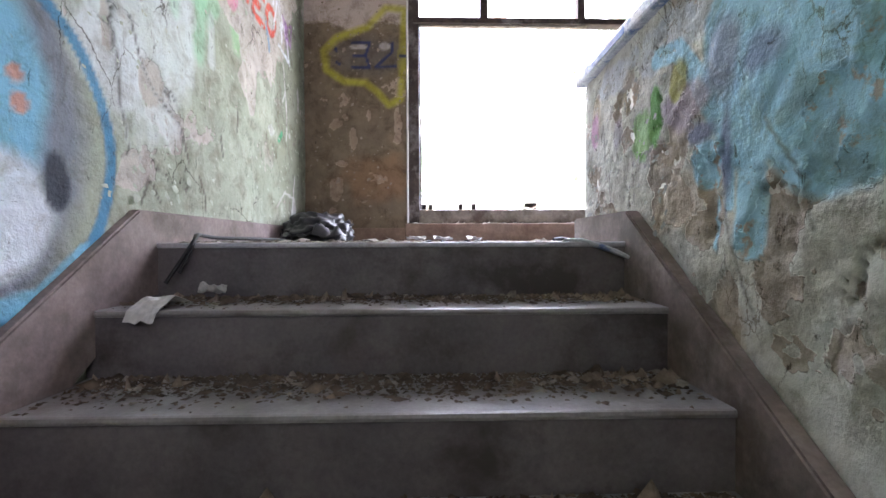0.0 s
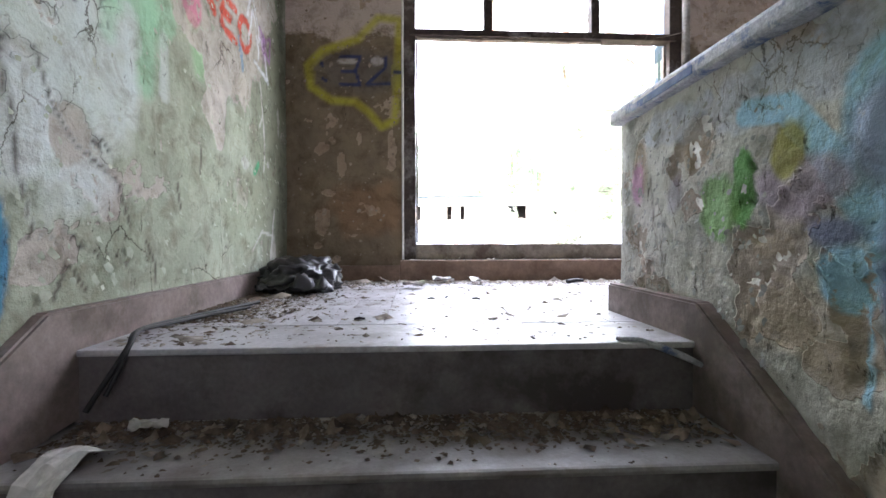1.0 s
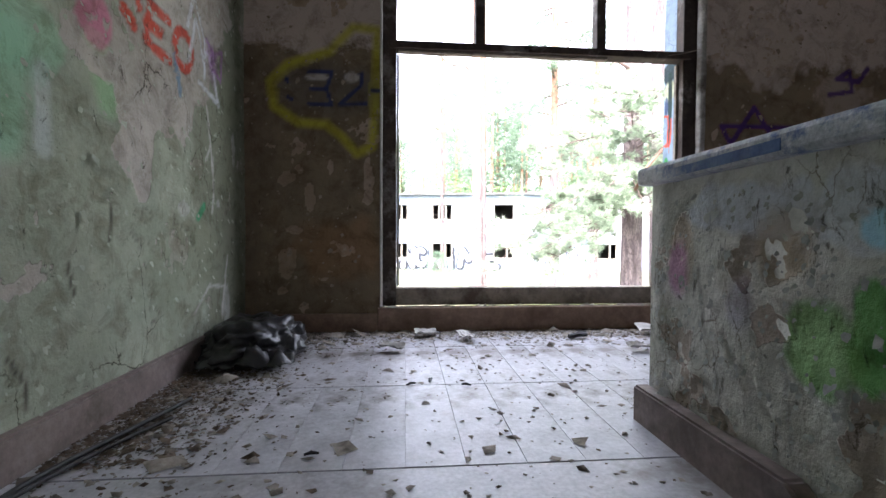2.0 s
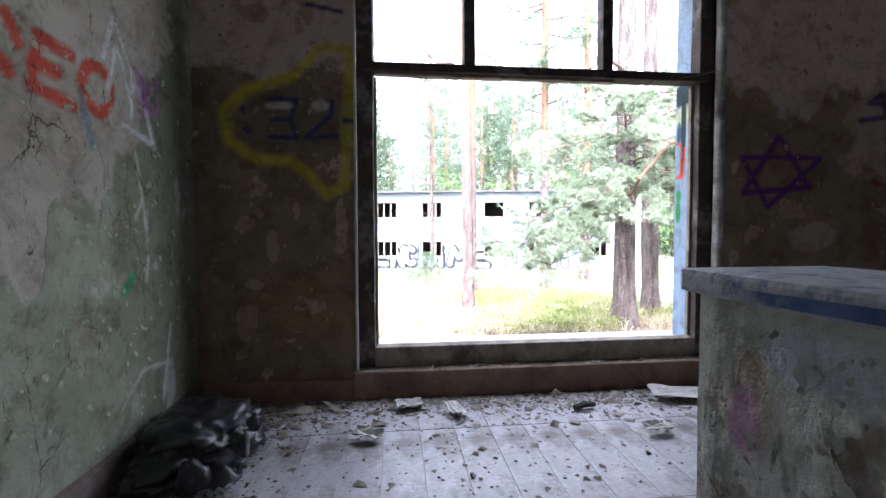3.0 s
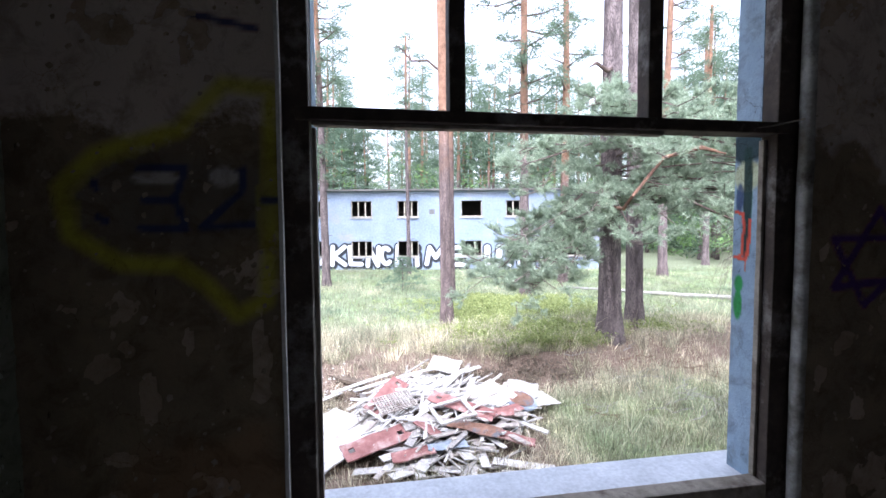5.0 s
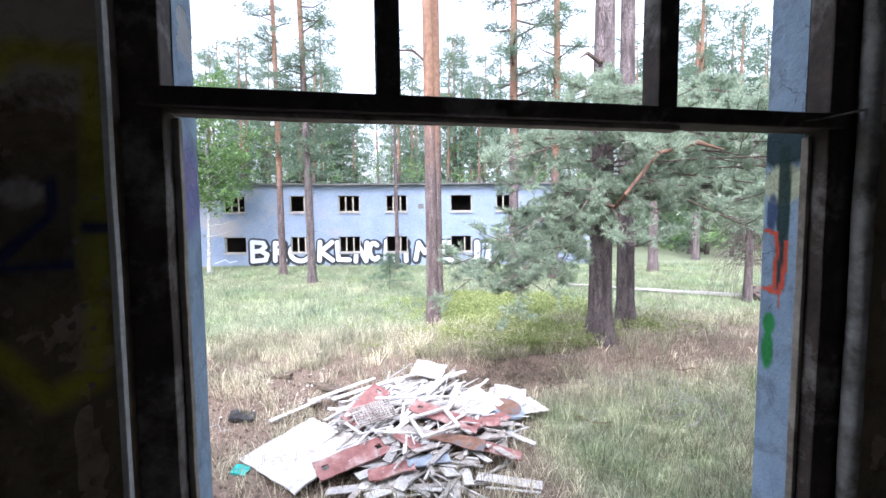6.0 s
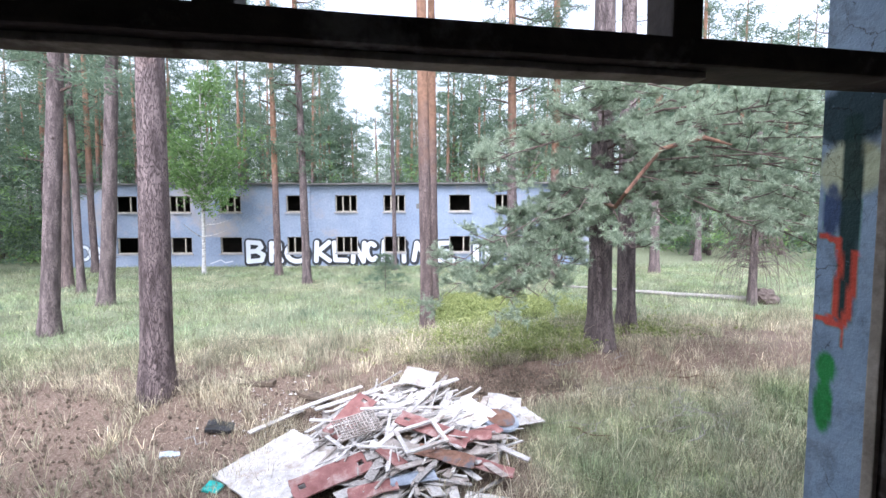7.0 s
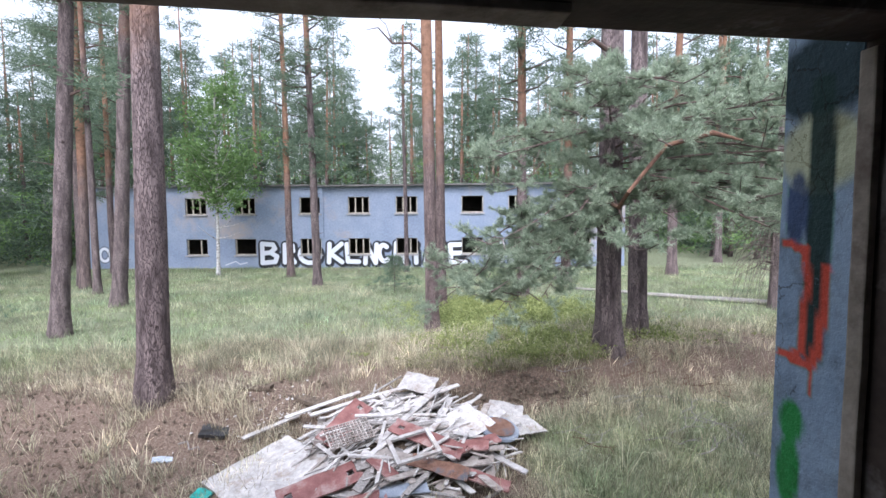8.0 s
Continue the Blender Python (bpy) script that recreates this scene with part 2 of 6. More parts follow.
def foliage(name, dark, light, through_light=0.3):
    m, t, b = material(name, 0.65, 0.2)
    geo = t.nodes.new("ShaderNodeNewGeometry")
    fac = sums(t, "ADD", sums(t, "MULTIPLY", geo.outputs["Random Per Island"], 0.5), sums(t, "MULTIPLY", noise_tex(t, 0.9, 4), 0.6))
    col = ramp(t, fac, (0.25, dark), (0.8, light))
    t.links.new(col, b.inputs["Base Color"])
    tr = t.nodes.new("ShaderNodeBsdfTranslucent")
    t.links.new(col, tr.inputs[0])
    mx = t.nodes.new("ShaderNodeMixShader")
    mx.inputs[0].default_value = through_light
    t.links.new(b.outputs[0], mx.inputs[1])
    t.links.new(tr.outputs[0], mx.inputs[2])
    t.links.new(mx.outputs[0], t.nodes["Material Output"].inputs["Surface"])
    return m


NEEDLES = foliage("blue_green_needles", (0.145, 0.195, 0.125), (0.465, 0.53, 0.39), 0.45)
NEEDLES_FAR = foliage("far_needles", (0.07, 0.11, 0.075), (0.20, 0.26, 0.17), 0.38)
LEAVES = foliage("birch_leaves", (0.09, 0.16, 0.05), (0.23, 0.34, 0.13), 0.4)
BILBERRY = foliage("bilberry_leaves", (0.14, 0.18, 0.055), (0.4, 0.43, 0.17))


def grass_material():
    m, t, b = material("grass_blades", 0.8, 0.15)
    at = t.nodes.new("ShaderNodeAttribute")
    at.attribute_name = "tone"
    t.links.new(at.outputs["Color"], b.inputs["Base Color"])
    tr = t.nodes.new("ShaderNodeBsdfTranslucent")
    t.links.new(at.outputs["Color"], tr.inputs[0])
    mx = t.nodes.new("ShaderNodeMixShader")
    mx.inputs[0].default_value = 0.25
    t.links.new(b.outputs[0], mx.inputs[1])
    t.links.new(tr.outputs[0], mx.inputs[2])
    t.links.new(mx.outputs[0], t.nodes["Material Output"].inputs["Surface"])
    return m


GRASS = grass_material()


def ground_material():
    """Forest floor: brown needle litter, moss and thin turf, laid out by 'turf' (how green the ground is)."""
    m, t, b = material("forest_floor", 0.95, 0.1)
    at = t.nodes.new("ShaderNodeAttribute")
    at.attribute_name = "turf"
    fine = noise_tex(t, 30, 6, 0.75)
    litter = ramp(t, fine, (0.3, (0.055, 0.038, 0.028)), (0.5, (0.165, 0.118, 0.088)), (0.7, (0.33, 0.265, 0.21)))
    turf = ramp(t, noise_tex(t, 8, 6, 0.75), (0.3, (0.09, 0.1, 0.055)), (0.52, (0.18, 0.2, 0.12)), (0.72, (0.32, 0.31, 0.22)))
    mask = ramp(t, sums(t, "ADD", at.outputs["Fac"], sums(t, "MULTIPLY", sums(t, "SUBTRACT", noise_tex(t, 2.2, 5, 0.7), 0.5), 1.2)), (0.35, (0,) * 3), (0.7, (1,) * 3))
    t.links.new(mixed(t, mask, litter, turf), b.inputs["Base Color"])
    bump(t, b, fine, 0.8, 0.03)
    return m


GROUND = ground_material()


# ---- mesh helpers ----
def mesh_object(name, verts, faces, mat, parent=None, label="", smooth=False):
    me = bpy.data.meshes.new(name)
    me.from_pydata(verts, [], faces)
    me.materials.append(mat)
    if smooth:
        me.polygons.foreach_set("use_smooth", [True] * len(me.polygons))
    me.update()
    ob = new(name, me)
    if parent:
        ob.parent = parent
    if label:
        tagged(ob, label)
    return ob


def raw_mesh(name, verts, tris, mat):
    """A large triangle or quad mesh straight from arrays."""
    me = bpy.data.meshes.new(name)
    verts, tris = np.asarray(verts, np.float32), np.asarray(tris, np.int32)
    k = tris.shape[1]
    me.vertices.add(len(verts))
    me.vertices.foreach_set("co", verts.ravel())
    me.loops.add(tris.size)
    me.loops.foreach_set("vertex_index", tris.ravel())
    me.polygons.add(len(tris))
    me.polygons.foreach_set("loop_start", np.arange(0, tris.size, k, dtype=np.int32))
    me.update(calc_edges=True)
    me.materials.append(mat)
    return me


def part(name, bm, mat, parent=None, label="", smooth=False):
    me = bpy.data.meshes.new(name)
    bm.to_mesh(me)
    bm.free()
    me.materials.append(mat)
    if smooth:
        me.polygons.foreach_set("use_smooth", [True] * len(me.polygons))
    ob = new(name, me)
    if parent:
        ob.parent = parent
    if label:
        tagged(ob, label)
    return ob


def empty(name, at=(0, 0, 0), **tags):
    ob = new(name)
    ob.location = at
    return tagged(ob, **tags)


def add_box(bm, lo, hi, m=None, bevel=0.0):
    r = bmesh.ops.create_cube(bm, size=1)
    size = Vector(hi) - Vector(lo)
    mid = (Vector(hi) + Vector(lo)) / 2
    mt = Matrix.Translation(mid) @ Matrix.Diagonal((*size, 1))
    bmesh.ops.transform(bm, matrix=(m @ mt) if m else mt, verts=r["verts"])
    if bevel:
        edges = list({e for v in r["verts"] for e in v.link_edges})
        bmesh.ops.bevel(bm, geom=edges, offset=bevel, segments=2, affect="EDGES", profile=0.6)


def boxed(lo, hi, m=None, bevel=0.0):
    bm = bmesh.new()
    add_box(bm, lo, hi, m, bevel)
    return bm


def jitter(bm, amount, seed=0):
    for v in bm.verts:
        n = noise.noise_vector(v.co * 9.0 + Vector((seed, 0, 0)))
        v.co += n * amount


def tube(points, radii, sides=10, wobble=0.0, seed=0):
    """Verts and faces of a tapered tube along points."""
    verts, faces = [], []
    pts = [Vector(p) for p in points]
    ref = Vector((0.31, 0.95, 0.1))
    for i, p in enumerate(pts):
        d = (pts[min(i + 1, len(pts) - 1)] - pts[max(i - 1, 0)]).normalized()
        a = d.cross(ref)
        a = a.normalized() if a.length > 1e-4 else Vector((1, 0, 0))
        b = d.cross(a)
        for k in range(sides):
            th = 2 * math.pi * k / sides
            r = radii[i]
            if wobble:
                r *= 1 + wobble * noise.noise(Vector((math.cos(th) * 2 + seed, math.sin(th) * 2, i * 0.45 + seed)))
            verts.append(p + a * (r * math.cos(th)) + b * (r * math.sin(th)))
    for i in range(len(pts) - 1):
        for k in range(sides):
            k2 = (k + 1) % sides
            faces.append((i * sides + k, i * sides + k2, (i + 1) * sides + k2, (i + 1) * sides + k))
    faces.append(tuple(range(sides - 1, -1, -1)))
    faces.append(tuple((len(pts) - 1) * sides + k for k in range(sides)))
    return [tuple(v) for v in verts], faces


def joined_tubes(list_of):
    verts, faces = [], []
    for v, f in list_of:
        o = len(verts)
        verts += v
        faces += [tuple(i + o for i in q) for q in f]
    return verts, faces


# ---- flaking walls: relief skins with paint and spray layers ----
def value_noise(x, y, seed):
    xi, yi = np.floor(x).astype(np.int64), np.floor(y).astype(np.int64)
    fx, fy = x - xi, y - yi
    fx, fy = fx * fx * (3 - 2 * fx), fy * fy * (3 - 2 * fy)

    def h(a, b):
        n = (a * 374761393 + b * 668265263 + seed * 974711) & 0xFFFFFFFF
        n = ((n ^ (n >> 13)) * 1274126177) & 0xFFFFFFFF
        return ((n ^ (n >> 16)) & 0xFFFF) / 65535.0
    return (h(xi, yi) * (1 - fx) + h(xi + 1, yi) * fx) * (1 - fy) + (h(xi, yi + 1) * (1 - fx) + h(xi + 1, yi + 1) * fx) * fy


def fbm(x, y, freq, seed, octaves=5, gain=0.55):
    total, amp, norm = 0.0, 1.0, 0.0
    for o in range(octaves):
        total = total + amp * value_noise(x * freq + 7.3 * o, y * freq - 3.1 * o, seed + o)
        norm += amp
        amp, freq = amp * gain, freq * 2.03
    return total / norm


class Skin:
    """A wall face as a fine grid: relief, paint that still holds, and sprayed colour."""

    def __init__(self, u0, u1, v0, v1, step, seed, bare=0.42):
        self.us, self.vs = np.linspace(u0, u1, round((u1 - u0) / step) + 1), np.linspace(v0, v1, round((v1 - v0) / step) + 1)
        self.U, self.V = np.meshgrid(self.us, self.vs, indexing="ij")
        wx = self.U + 0.05 * (fbm(self.U, self.V, 6, seed + 50) - 0.5)
        wy = self.V + 0.05 * (fbm(self.U, self.V, 6, seed + 60) - 0.5)
        n = fbm(wx, wy, 4.5, seed, 6, 0.62)
        self.paint = np.clip((n - bare) * 9 + 0.5, 0, 1)
        lump = fbm(self.U, self.V, 9, seed + 20, 4) - 0.5
        curl = np.exp(-((n - bare) / 0.03) ** 2) * np.clip(fbm(self.U, self.V, 14, seed + 30, 3) - 0.35, 0, 1)
        crack = np.exp(-((fbm(wx, wy, 3.0, seed + 40, 5) - 0.5) / 0.006) ** 2)
        self.relief = 0.004 * self.paint + 0.012 * lump + 0.014 * curl - 0.005 * crack
        self.crack = crack * np.clip((fbm(self.U, self.V, 2.2, seed + 44, 3) - 0.42) * 6, 0, 1)
        self.paint = np.clip(self.paint - 0.55 * crack, 0, 1)
        self.colour = np.zeros((*self.U.shape, 4), np.float32)
        self.seed = seed

    def lay(self, a, colour):
        a = np.clip(a, 0, 1)[..., None]
        self.colour[..., :3] = np.where(self.colour[..., 3:] > 0.001, self.colour[..., :3] * (1 - a) + np.array(colour) * a, np.array(colour))
        self.colour[..., 3:] = self.colour[..., 3:] * (1 - a) + a

    def open_cracks(self, strength, near=None):
        """Dark dirt in the open cracks, over the whole face or round one spot (u, v, reach)."""
        k = 1.0 if near is None else np.clip(1.6 - np.hypot(self.U - near[0], self.V - near[1]) / near[2] * 1.6, 0, 1)
        self.lay(strength * self.crack * k, (0.05, 0.042, 0.035))

    def stroke(self, pts, width, colour, strength=0.92, soft=0.35):
        d = np.full(self.U.shape, 9.0)
        for (x0, y0), (x1, y1) in zip(pts, pts[1:]):
            dx, dy = x1 - x0, y1 - y0
            k = np.clip(((self.U - x0) * dx + (self.V - y0) * dy) / (dx * dx + dy * dy + 1e-9), 0, 1)
            d = np.minimum(d, np.hypot(self.U - x0 - k * dx, self.V - y0 - k * dy))
        w = width / 2
        self.lay(strength * np.clip((w - d) / (w * soft) + 0.5, 0, 1), colour)

    def patch(self, cu, cv, ru, rv, colour, strength=0.9, ragged=0.5, turn=0.0, soft=0.25):
        c, s = math.cos(turn), math.sin(turn)
        a, b = (self.U - cu) * c + (self.V - cv) * s, -(self.U - cu) * s + (self.V - cv) * c
        r = np.hypot(a / ru, b / rv) + ragged * (fbm(self.U, self.V, 8, self.seed + int(cu * 100) % 37, 4) - 0.5) * 2
        self.lay(strength * np.clip((1 - r) / soft + 0.5, 0, 1), colour)

    def bare_patch(self, cu, cv, ru, rv, ragged=0.5):
        r = np.hypot((self.U - cu) / ru, (self.V - cv) / rv) + ragged * (fbm(self.U, self.V, 9, self.seed + 77, 4) - 0.5) * 2
        k = np.clip((1 - r) / 0.12 + 0.5, 0, 1)
        self.paint *= 1 - k
        self.relief -= 0.004 * k
        self.colour[..., 3] *= 1 - 0.9 * k

    def mesh(self, name, to_world, mat, holes=(), extra=None):
        """to_world(U, V, relief) gives x, y, z arrays; extra: a bmesh of plain solid parts of the same wall."""
        x, y, z = to_world(self.U, self.V, self.relief)
        verts = np.stack([x, y, z], -1).reshape(-1, 3)
        nu, nv = self.U.shape
        i, j = np.meshgrid(np.arange(nu - 1), np.arange(nv - 1), indexing="ij")
        q = np.stack([i * nv + j, (i + 1) * nv + j, (i + 1) * nv + j + 1, i * nv + j + 1], -1).reshape(-1, 4)
        gone = np.zeros(len(q), bool)
        for hole in holes:
            cu = (self.us[:-1] + self.us[1:]) / 2
            cv = (self.vs[:-1] + self.vs[1:]) / 2
            A, B = np.meshgrid(cu, cv, indexing="ij")
            gone |= ((A > hole[0]) & (A < hole[1]) & (B > hole[2]) & (B < hole[3])).ravel()
        q = q[~gone]
        paint, colour = self.paint.ravel(), self.colour.reshape(-1, 4)
        if extra is not None:
            o = len(verts)
            extra.verts.ensure_lookup_table()
            ev = np.array([v.co[:] for v in extra.verts])
            eq = np.array([[v.index for v in f.verts] for f in extra.faces]) + o
            extra.free()
            verts, q = np.concatenate([verts, ev]), np.concatenate([q, eq])
            paint = np.concatenate([paint, np.full(len(ev), 0.8)])
            colour = np.concatenate([colour, np.zeros((len(ev), 4), np.float32)])
        me = raw_mesh(name, verts, q, mat)
        me.attributes.new("paint", "FLOAT", "POINT").data.foreach_set("value", paint.astype(np.float32))
        me.attributes.new("spray", "FLOAT_COLOR", "POINT").data.foreach_set("color", colour.astype(np.float32).ravel())
        return new(name, me)

# ---- the stairwell ----
WALL_IN, WALL_OUT = 3.35, 3.57            # window wall, inner and outer face
WIN_L, WIN_R, WIN_LOW, WIN_TOP = 0.71, 2.545, 0.13, 2.45
RIGHT, BACK, TOP = 3.75, -2.6, 3.3
PARA, PARA_END, CAP_Z = 1.53, 2.135, 0.66
RISER, RUN, EDGE = 0.17, 0.26, 1.63

RED, PINK, WHITE, PURPLE = (0.62, 0.09, 0.05), (0.6, 0.2, 0.3), (0.68, 0.7, 0.74), (0.36, 0.16, 0.42)
BLUE, SKYBLUE, GREENP, MINTP = (0.06, 0.24, 0.42), (0.21, 0.5, 0.68), (0.13, 0.4, 0.08), (0.33, 0.62, 0.4)
YELLOW, NAVY, DARKV = (0.5, 0.46, 0.04), (0.035, 0.045, 0.13), (0.075, 0.03, 0.16)


def circle_points(cu, cv, r, n=18, a0=0.0, a1=360.0, squash=1.0):
    return [(cu + r * math.cos(radians(a0 + (a1 - a0) * i / n)), cv + squash * r * math.sin(radians(a0 + (a1 - a0) * i / n))) for i in range(n + 1)]


# west wall: u is y, v is z
west = Skin(0.55, WALL_IN + 0.01, -0.75, 2.2, 0.0115, 11, 0.345)
west.patch(1.62, 0.70, 0.28, 0.36, (0.62, 0.68, 0.66), 0.75, 0.5)
west.patch(1.50, 0.52, 0.13, 0.13, (0.66, 0.7, 0.7), 0.7, 0.5)
west.patch(1.9, 0.97, 0.22, 0.12, MINTP, 0.55, 0.6)
west.stroke([(1.98, 0.95), (1.95, 0.72)], 0.09, MINTP, 0.6, 0.9)
west.stroke([(1.8, 0.9), (1.79, 0.8)], 0.06, MINTP, 0.5, 0.9)
west.stroke([(2.24, 1.02), (2.28, 0.9), (2.33, 1.0)], 0.09, (0.3, 0.6, 0.28), 0.5, 0.9)
for u, low in ((1.88, 0.68), (2.05, 0.72), (1.7, 0.6)):
    west.stroke([(u, 0.9), (u, low)], 0.05, (0.6, 0.66, 0.64), 0.7, 0.8)
west.patch(1.06, 0.26, 0.32, 0.46, (0.20, 0.22, 0.26), 0.95, 0.08)
west.patch(1.06, 0.30, 0.21, 0.28, SKYBLUE, 0.9, 0.15)
west.patch(1.13, 0.06, 0.16, 0.14, (0.7, 0.76, 0.82), 0.95, 0.1)
west.patch(1.30, 0.14, 0.035, 0.07, (0.02, 0.025, 0.04), 0.9, 0.3)
west.stroke(circle_points(1.10, 0.22, 0.38, 24, -95, 95, 1.0), 0.04, BLUE, 0.95, 0.4)
west.stroke([(1.06, -0.15), (1.25, -0.12), (1.38, -0.02)], 0.045, SKYBLUE, 0.9, 0.4)
west.patch(1.2, 0.36, 0.02, 0.02, (0.6, 0.25, 0.12), 0.8, 0.2)
west.patch(1.21, 0.30, 0.02, 0.022, (0.6, 0.25, 0.12), 0.8, 0.2)
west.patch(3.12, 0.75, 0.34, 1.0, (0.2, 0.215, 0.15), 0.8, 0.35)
for cu, cv, ru, rv in ((2.97, 0.82, 0.02, 0.05), (3.02, 0.66, 0.03, 0.02), (3.1, 0.18, 0.05, 0.1), (2.7, 0.62, 0.04, 0.03), (3.2, 0.95, 0.02, 0.08)):
    west.patch(cu, cv, ru, rv, (0.5, 0.5, 0.46), 0.8, 0.9)
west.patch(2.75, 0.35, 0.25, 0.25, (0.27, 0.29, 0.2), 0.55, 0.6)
for cu, cv, ru, rv in ((2.42, 0.84, 0.12, 0.2), (2.5, 1.02, 0.22, 0.2), (2.44, 0.72, 0.06, 0.1), (2.66, 1.05, 0.16, 0.2), (2.72, 1.42, 0.3, 0.32), (2.95, 1.62, 0.22, 0.3), (2.35, 1.5, 0.3, 0.3),
                       (1.58, 0.22, 0.09, 0.1), (1.47, 0.58, 0.035, 0.1), (1.66, 0.5, 0.06, 0.06), (2.30, 1.06, 0.20, 0.10)):
    west.bare_patch(cu, cv, ru, rv, 0.75)
west.patch(2.24, 1.10, 0.07, 0.09, PINK, 0.85, 0.3)
for line in ([(2.42, 1.3), (2.445, 1.25)], [(2.36, 1.2), (2.41, 1.17)], [(2.62, 1.285), (2.51, 1.29), (2.48, 1.16), (2.62, 1.145)], [(2.5, 1.22), (2.575, 1.22)],
             circle_points(2.73, 1.225, 0.068, 14)):
    west.stroke(line, 0.04, RED, 0.97, 0.4)
for line in ([(2.76, 1.33), (2.82, 1.49), (2.92, 1.34), (3.04, 1.11)], [(2.77, 1.21), (2.83, 1.4), (2.9, 1.24)], [(2.86, 1.15), (3.04, 1.11)], [(2.92, 1.34), (2.9, 1.18)]):
    west.stroke(line, 0.024, WHITE, 0.92, 0.7)
west.patch(2.97, 1.3, 0.05, 0.09, PURPLE, 0.6, 0.7, soft=0.8)
west.stroke([(2.94, 1.36), (3.02, 1.31), (2.96, 1.25), (3.06, 1.22), (3.08, 1.36), (2.97, 1.3)], 0.02, PURPLE, 0.75, 0.8)
west.stroke([(2.66, 1.18), (2.7, 1.05)], 0.03, BLUE, 0.6, 0.8)
west.stroke([(2.82, 0.59), (2.88, 0.64)], 0.034, (0.05, 0.35, 0.16), 0.9, 0.5)
for line in ([(2.91, 1.08), (2.95, 0.9), (2.98, 0.71), (2.96, 0.62)], [(2.78, 0.2), (2.92, 0.3), (3.09, 0.28), (3.12, 0.42)], [(3.09, 0.28), (3.05, 0.14)], [(2.9, 0.84), (2.94, 0.9)]):
    west.stroke(line, 0.016, (0.6, 0.58, 0.54), 0.8, 0.8)
for line in ([(1.47, 0.62), (1.52, 0.5), (1.515, 0.38), (1.56, 0.26)], [(1.56, 0.66), (1.6, 0.56), (1.7, 0.48), (1.82, 0.42), (1.86, 0.3)], [(1.6, 0.12), (1.66, 0.2), (1.7, 0.13)], [(2.12, 0.45), (2.13, 0.36)], [(1.95, 0.25), (2.0, 0.18), (1.99, 0.12)], [(2.28, 0.6), (2.29, 0.5)]):
    west.stroke([(u + 0.012 * math.sin(23 * v), v) for u, v in line], 0.011, (0.07, 0.055, 0.045), 0.85, 0.9)
west.open_cracks(0.85, (1.55, 0.55, 0.75))
west.open_cracks(0.5)
bm = bmesh.new()
add_box(bm, (-0.3, BACK, -2.6), (-0.03, WALL_OUT, TOP))
add_box(bm, (-0.03, BACK, -2.6), (-0.002, 0.55, TOP))
add_box(bm, (-0.03, 0.55, 2.2), (-0.002, WALL_IN, TOP))
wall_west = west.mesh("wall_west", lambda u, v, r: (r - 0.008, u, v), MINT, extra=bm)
tagged(wall_west, "peeling mint green painted stairwell wall with sprayed graffiti", "wall", kind="structure")

# north wall with the window: u is x, v is z
north = Skin(-0.01, RIGHT, -0.02, 2.2, 0.0115, 31, 0.36)
for cu, cv, ru, rv in ((0.33, 0.73, 0.03, 0.085), (0.21, 0.37, 0.035, 0.06), (0.64, 0.85, 0.035, 0.15), (0.24, 0.55, 0.05, 0.022), (0.44, 0.9, 0.012, 0.04),
                       (2.98, 0.28, 0.05, 0.09), (2.78, 0.5, 0.04, 0.05), (2.7, 0.2, 0.05, 0.07), (2.95, 1.62, 0.25, 0.16)):
    north.bare_patch(cu, cv, ru, rv, 1.1)
north.patch(0.5, 0.45, 0.3, 0.14, (0.32, 0.17, 0.08), 0.45, 0.6, soft=0.6)
north.stroke([(0.68, 1.2), (0.69, 1.62), (0.56, 1.63), (0.44, 1.5), (0.22, 1.42), (0.13, 1.33), (0.15, 1.2), (0.27, 1.12), (0.42, 1.11), (0.5, 1.05), (0.58, 0.96), (0.66, 1.0), (0.68, 1.2)], 0.046, YELLOW, 0.8, 1.3)
north.patch(0.44, 1.3, 0.27, 0.13, (0.12, 0.11, 0.1), 0.5, 0.2, soft=0.5)
for line in ([(0.21, 1.35), (0.22, 1.33)], [(0.22, 1.25), (0.24, 1.24)], [(0.33, 1.385), (0.45, 1.39), (0.42, 1.3), (0.45, 1.215), (0.33, 1.22)], [(0.34, 1.3), (0.42, 1.3)],
             [(0.52, 1.37), (0.61, 1.385), (0.6, 1.32), (0.49, 1.22), (0.63, 1.225)], [(0.66, 1.3), (0.7, 1.3)], [(0.48, 1.82), (0.65, 1.79)]):
    north.stroke(line, 0.022, NAVY, 0.92, 0.5)
north.patch(0.37, 1.36, 0.06, 0.018, (0.5, 0.45, 0.42), 0.9, 0.3)
north.patch(0.55, 1.365, 0.04, 0.03, (0.5, 0.45, 0.42), 0.9, 0.3)
for line in ([(2.85, 1.27), (2.66, 0.98), (3.03, 1.01), (2.85, 1.27)], [(2.65, 1.16), (3.09, 1.16), (2.80, 0.91), (2.65, 1.16)]):
    north.stroke(line, 0.03, DARKV, 0.97, 0.4)
north.patch(2.95, 1.62, 0.36, 0.2, (0.5, 0.42, 0.36), 0.75, 0.8)
north.patch(3.4, 1.25, 0.2, 0.22, (0.45, 0.37, 0.31), 0.6, 0.9)
north.patch(3.05, 0.75, 0.12, 0.06, (0.42, 0.35, 0.28), 0.6, 0.9)
north.stroke([(3.32, 1.36), (3.46, 1.38), (3.44, 1.5), (3.36, 1.45), (3.5, 1.44), (3.56, 1.52)], 0.03, DARKV, 0.92, 0.5)
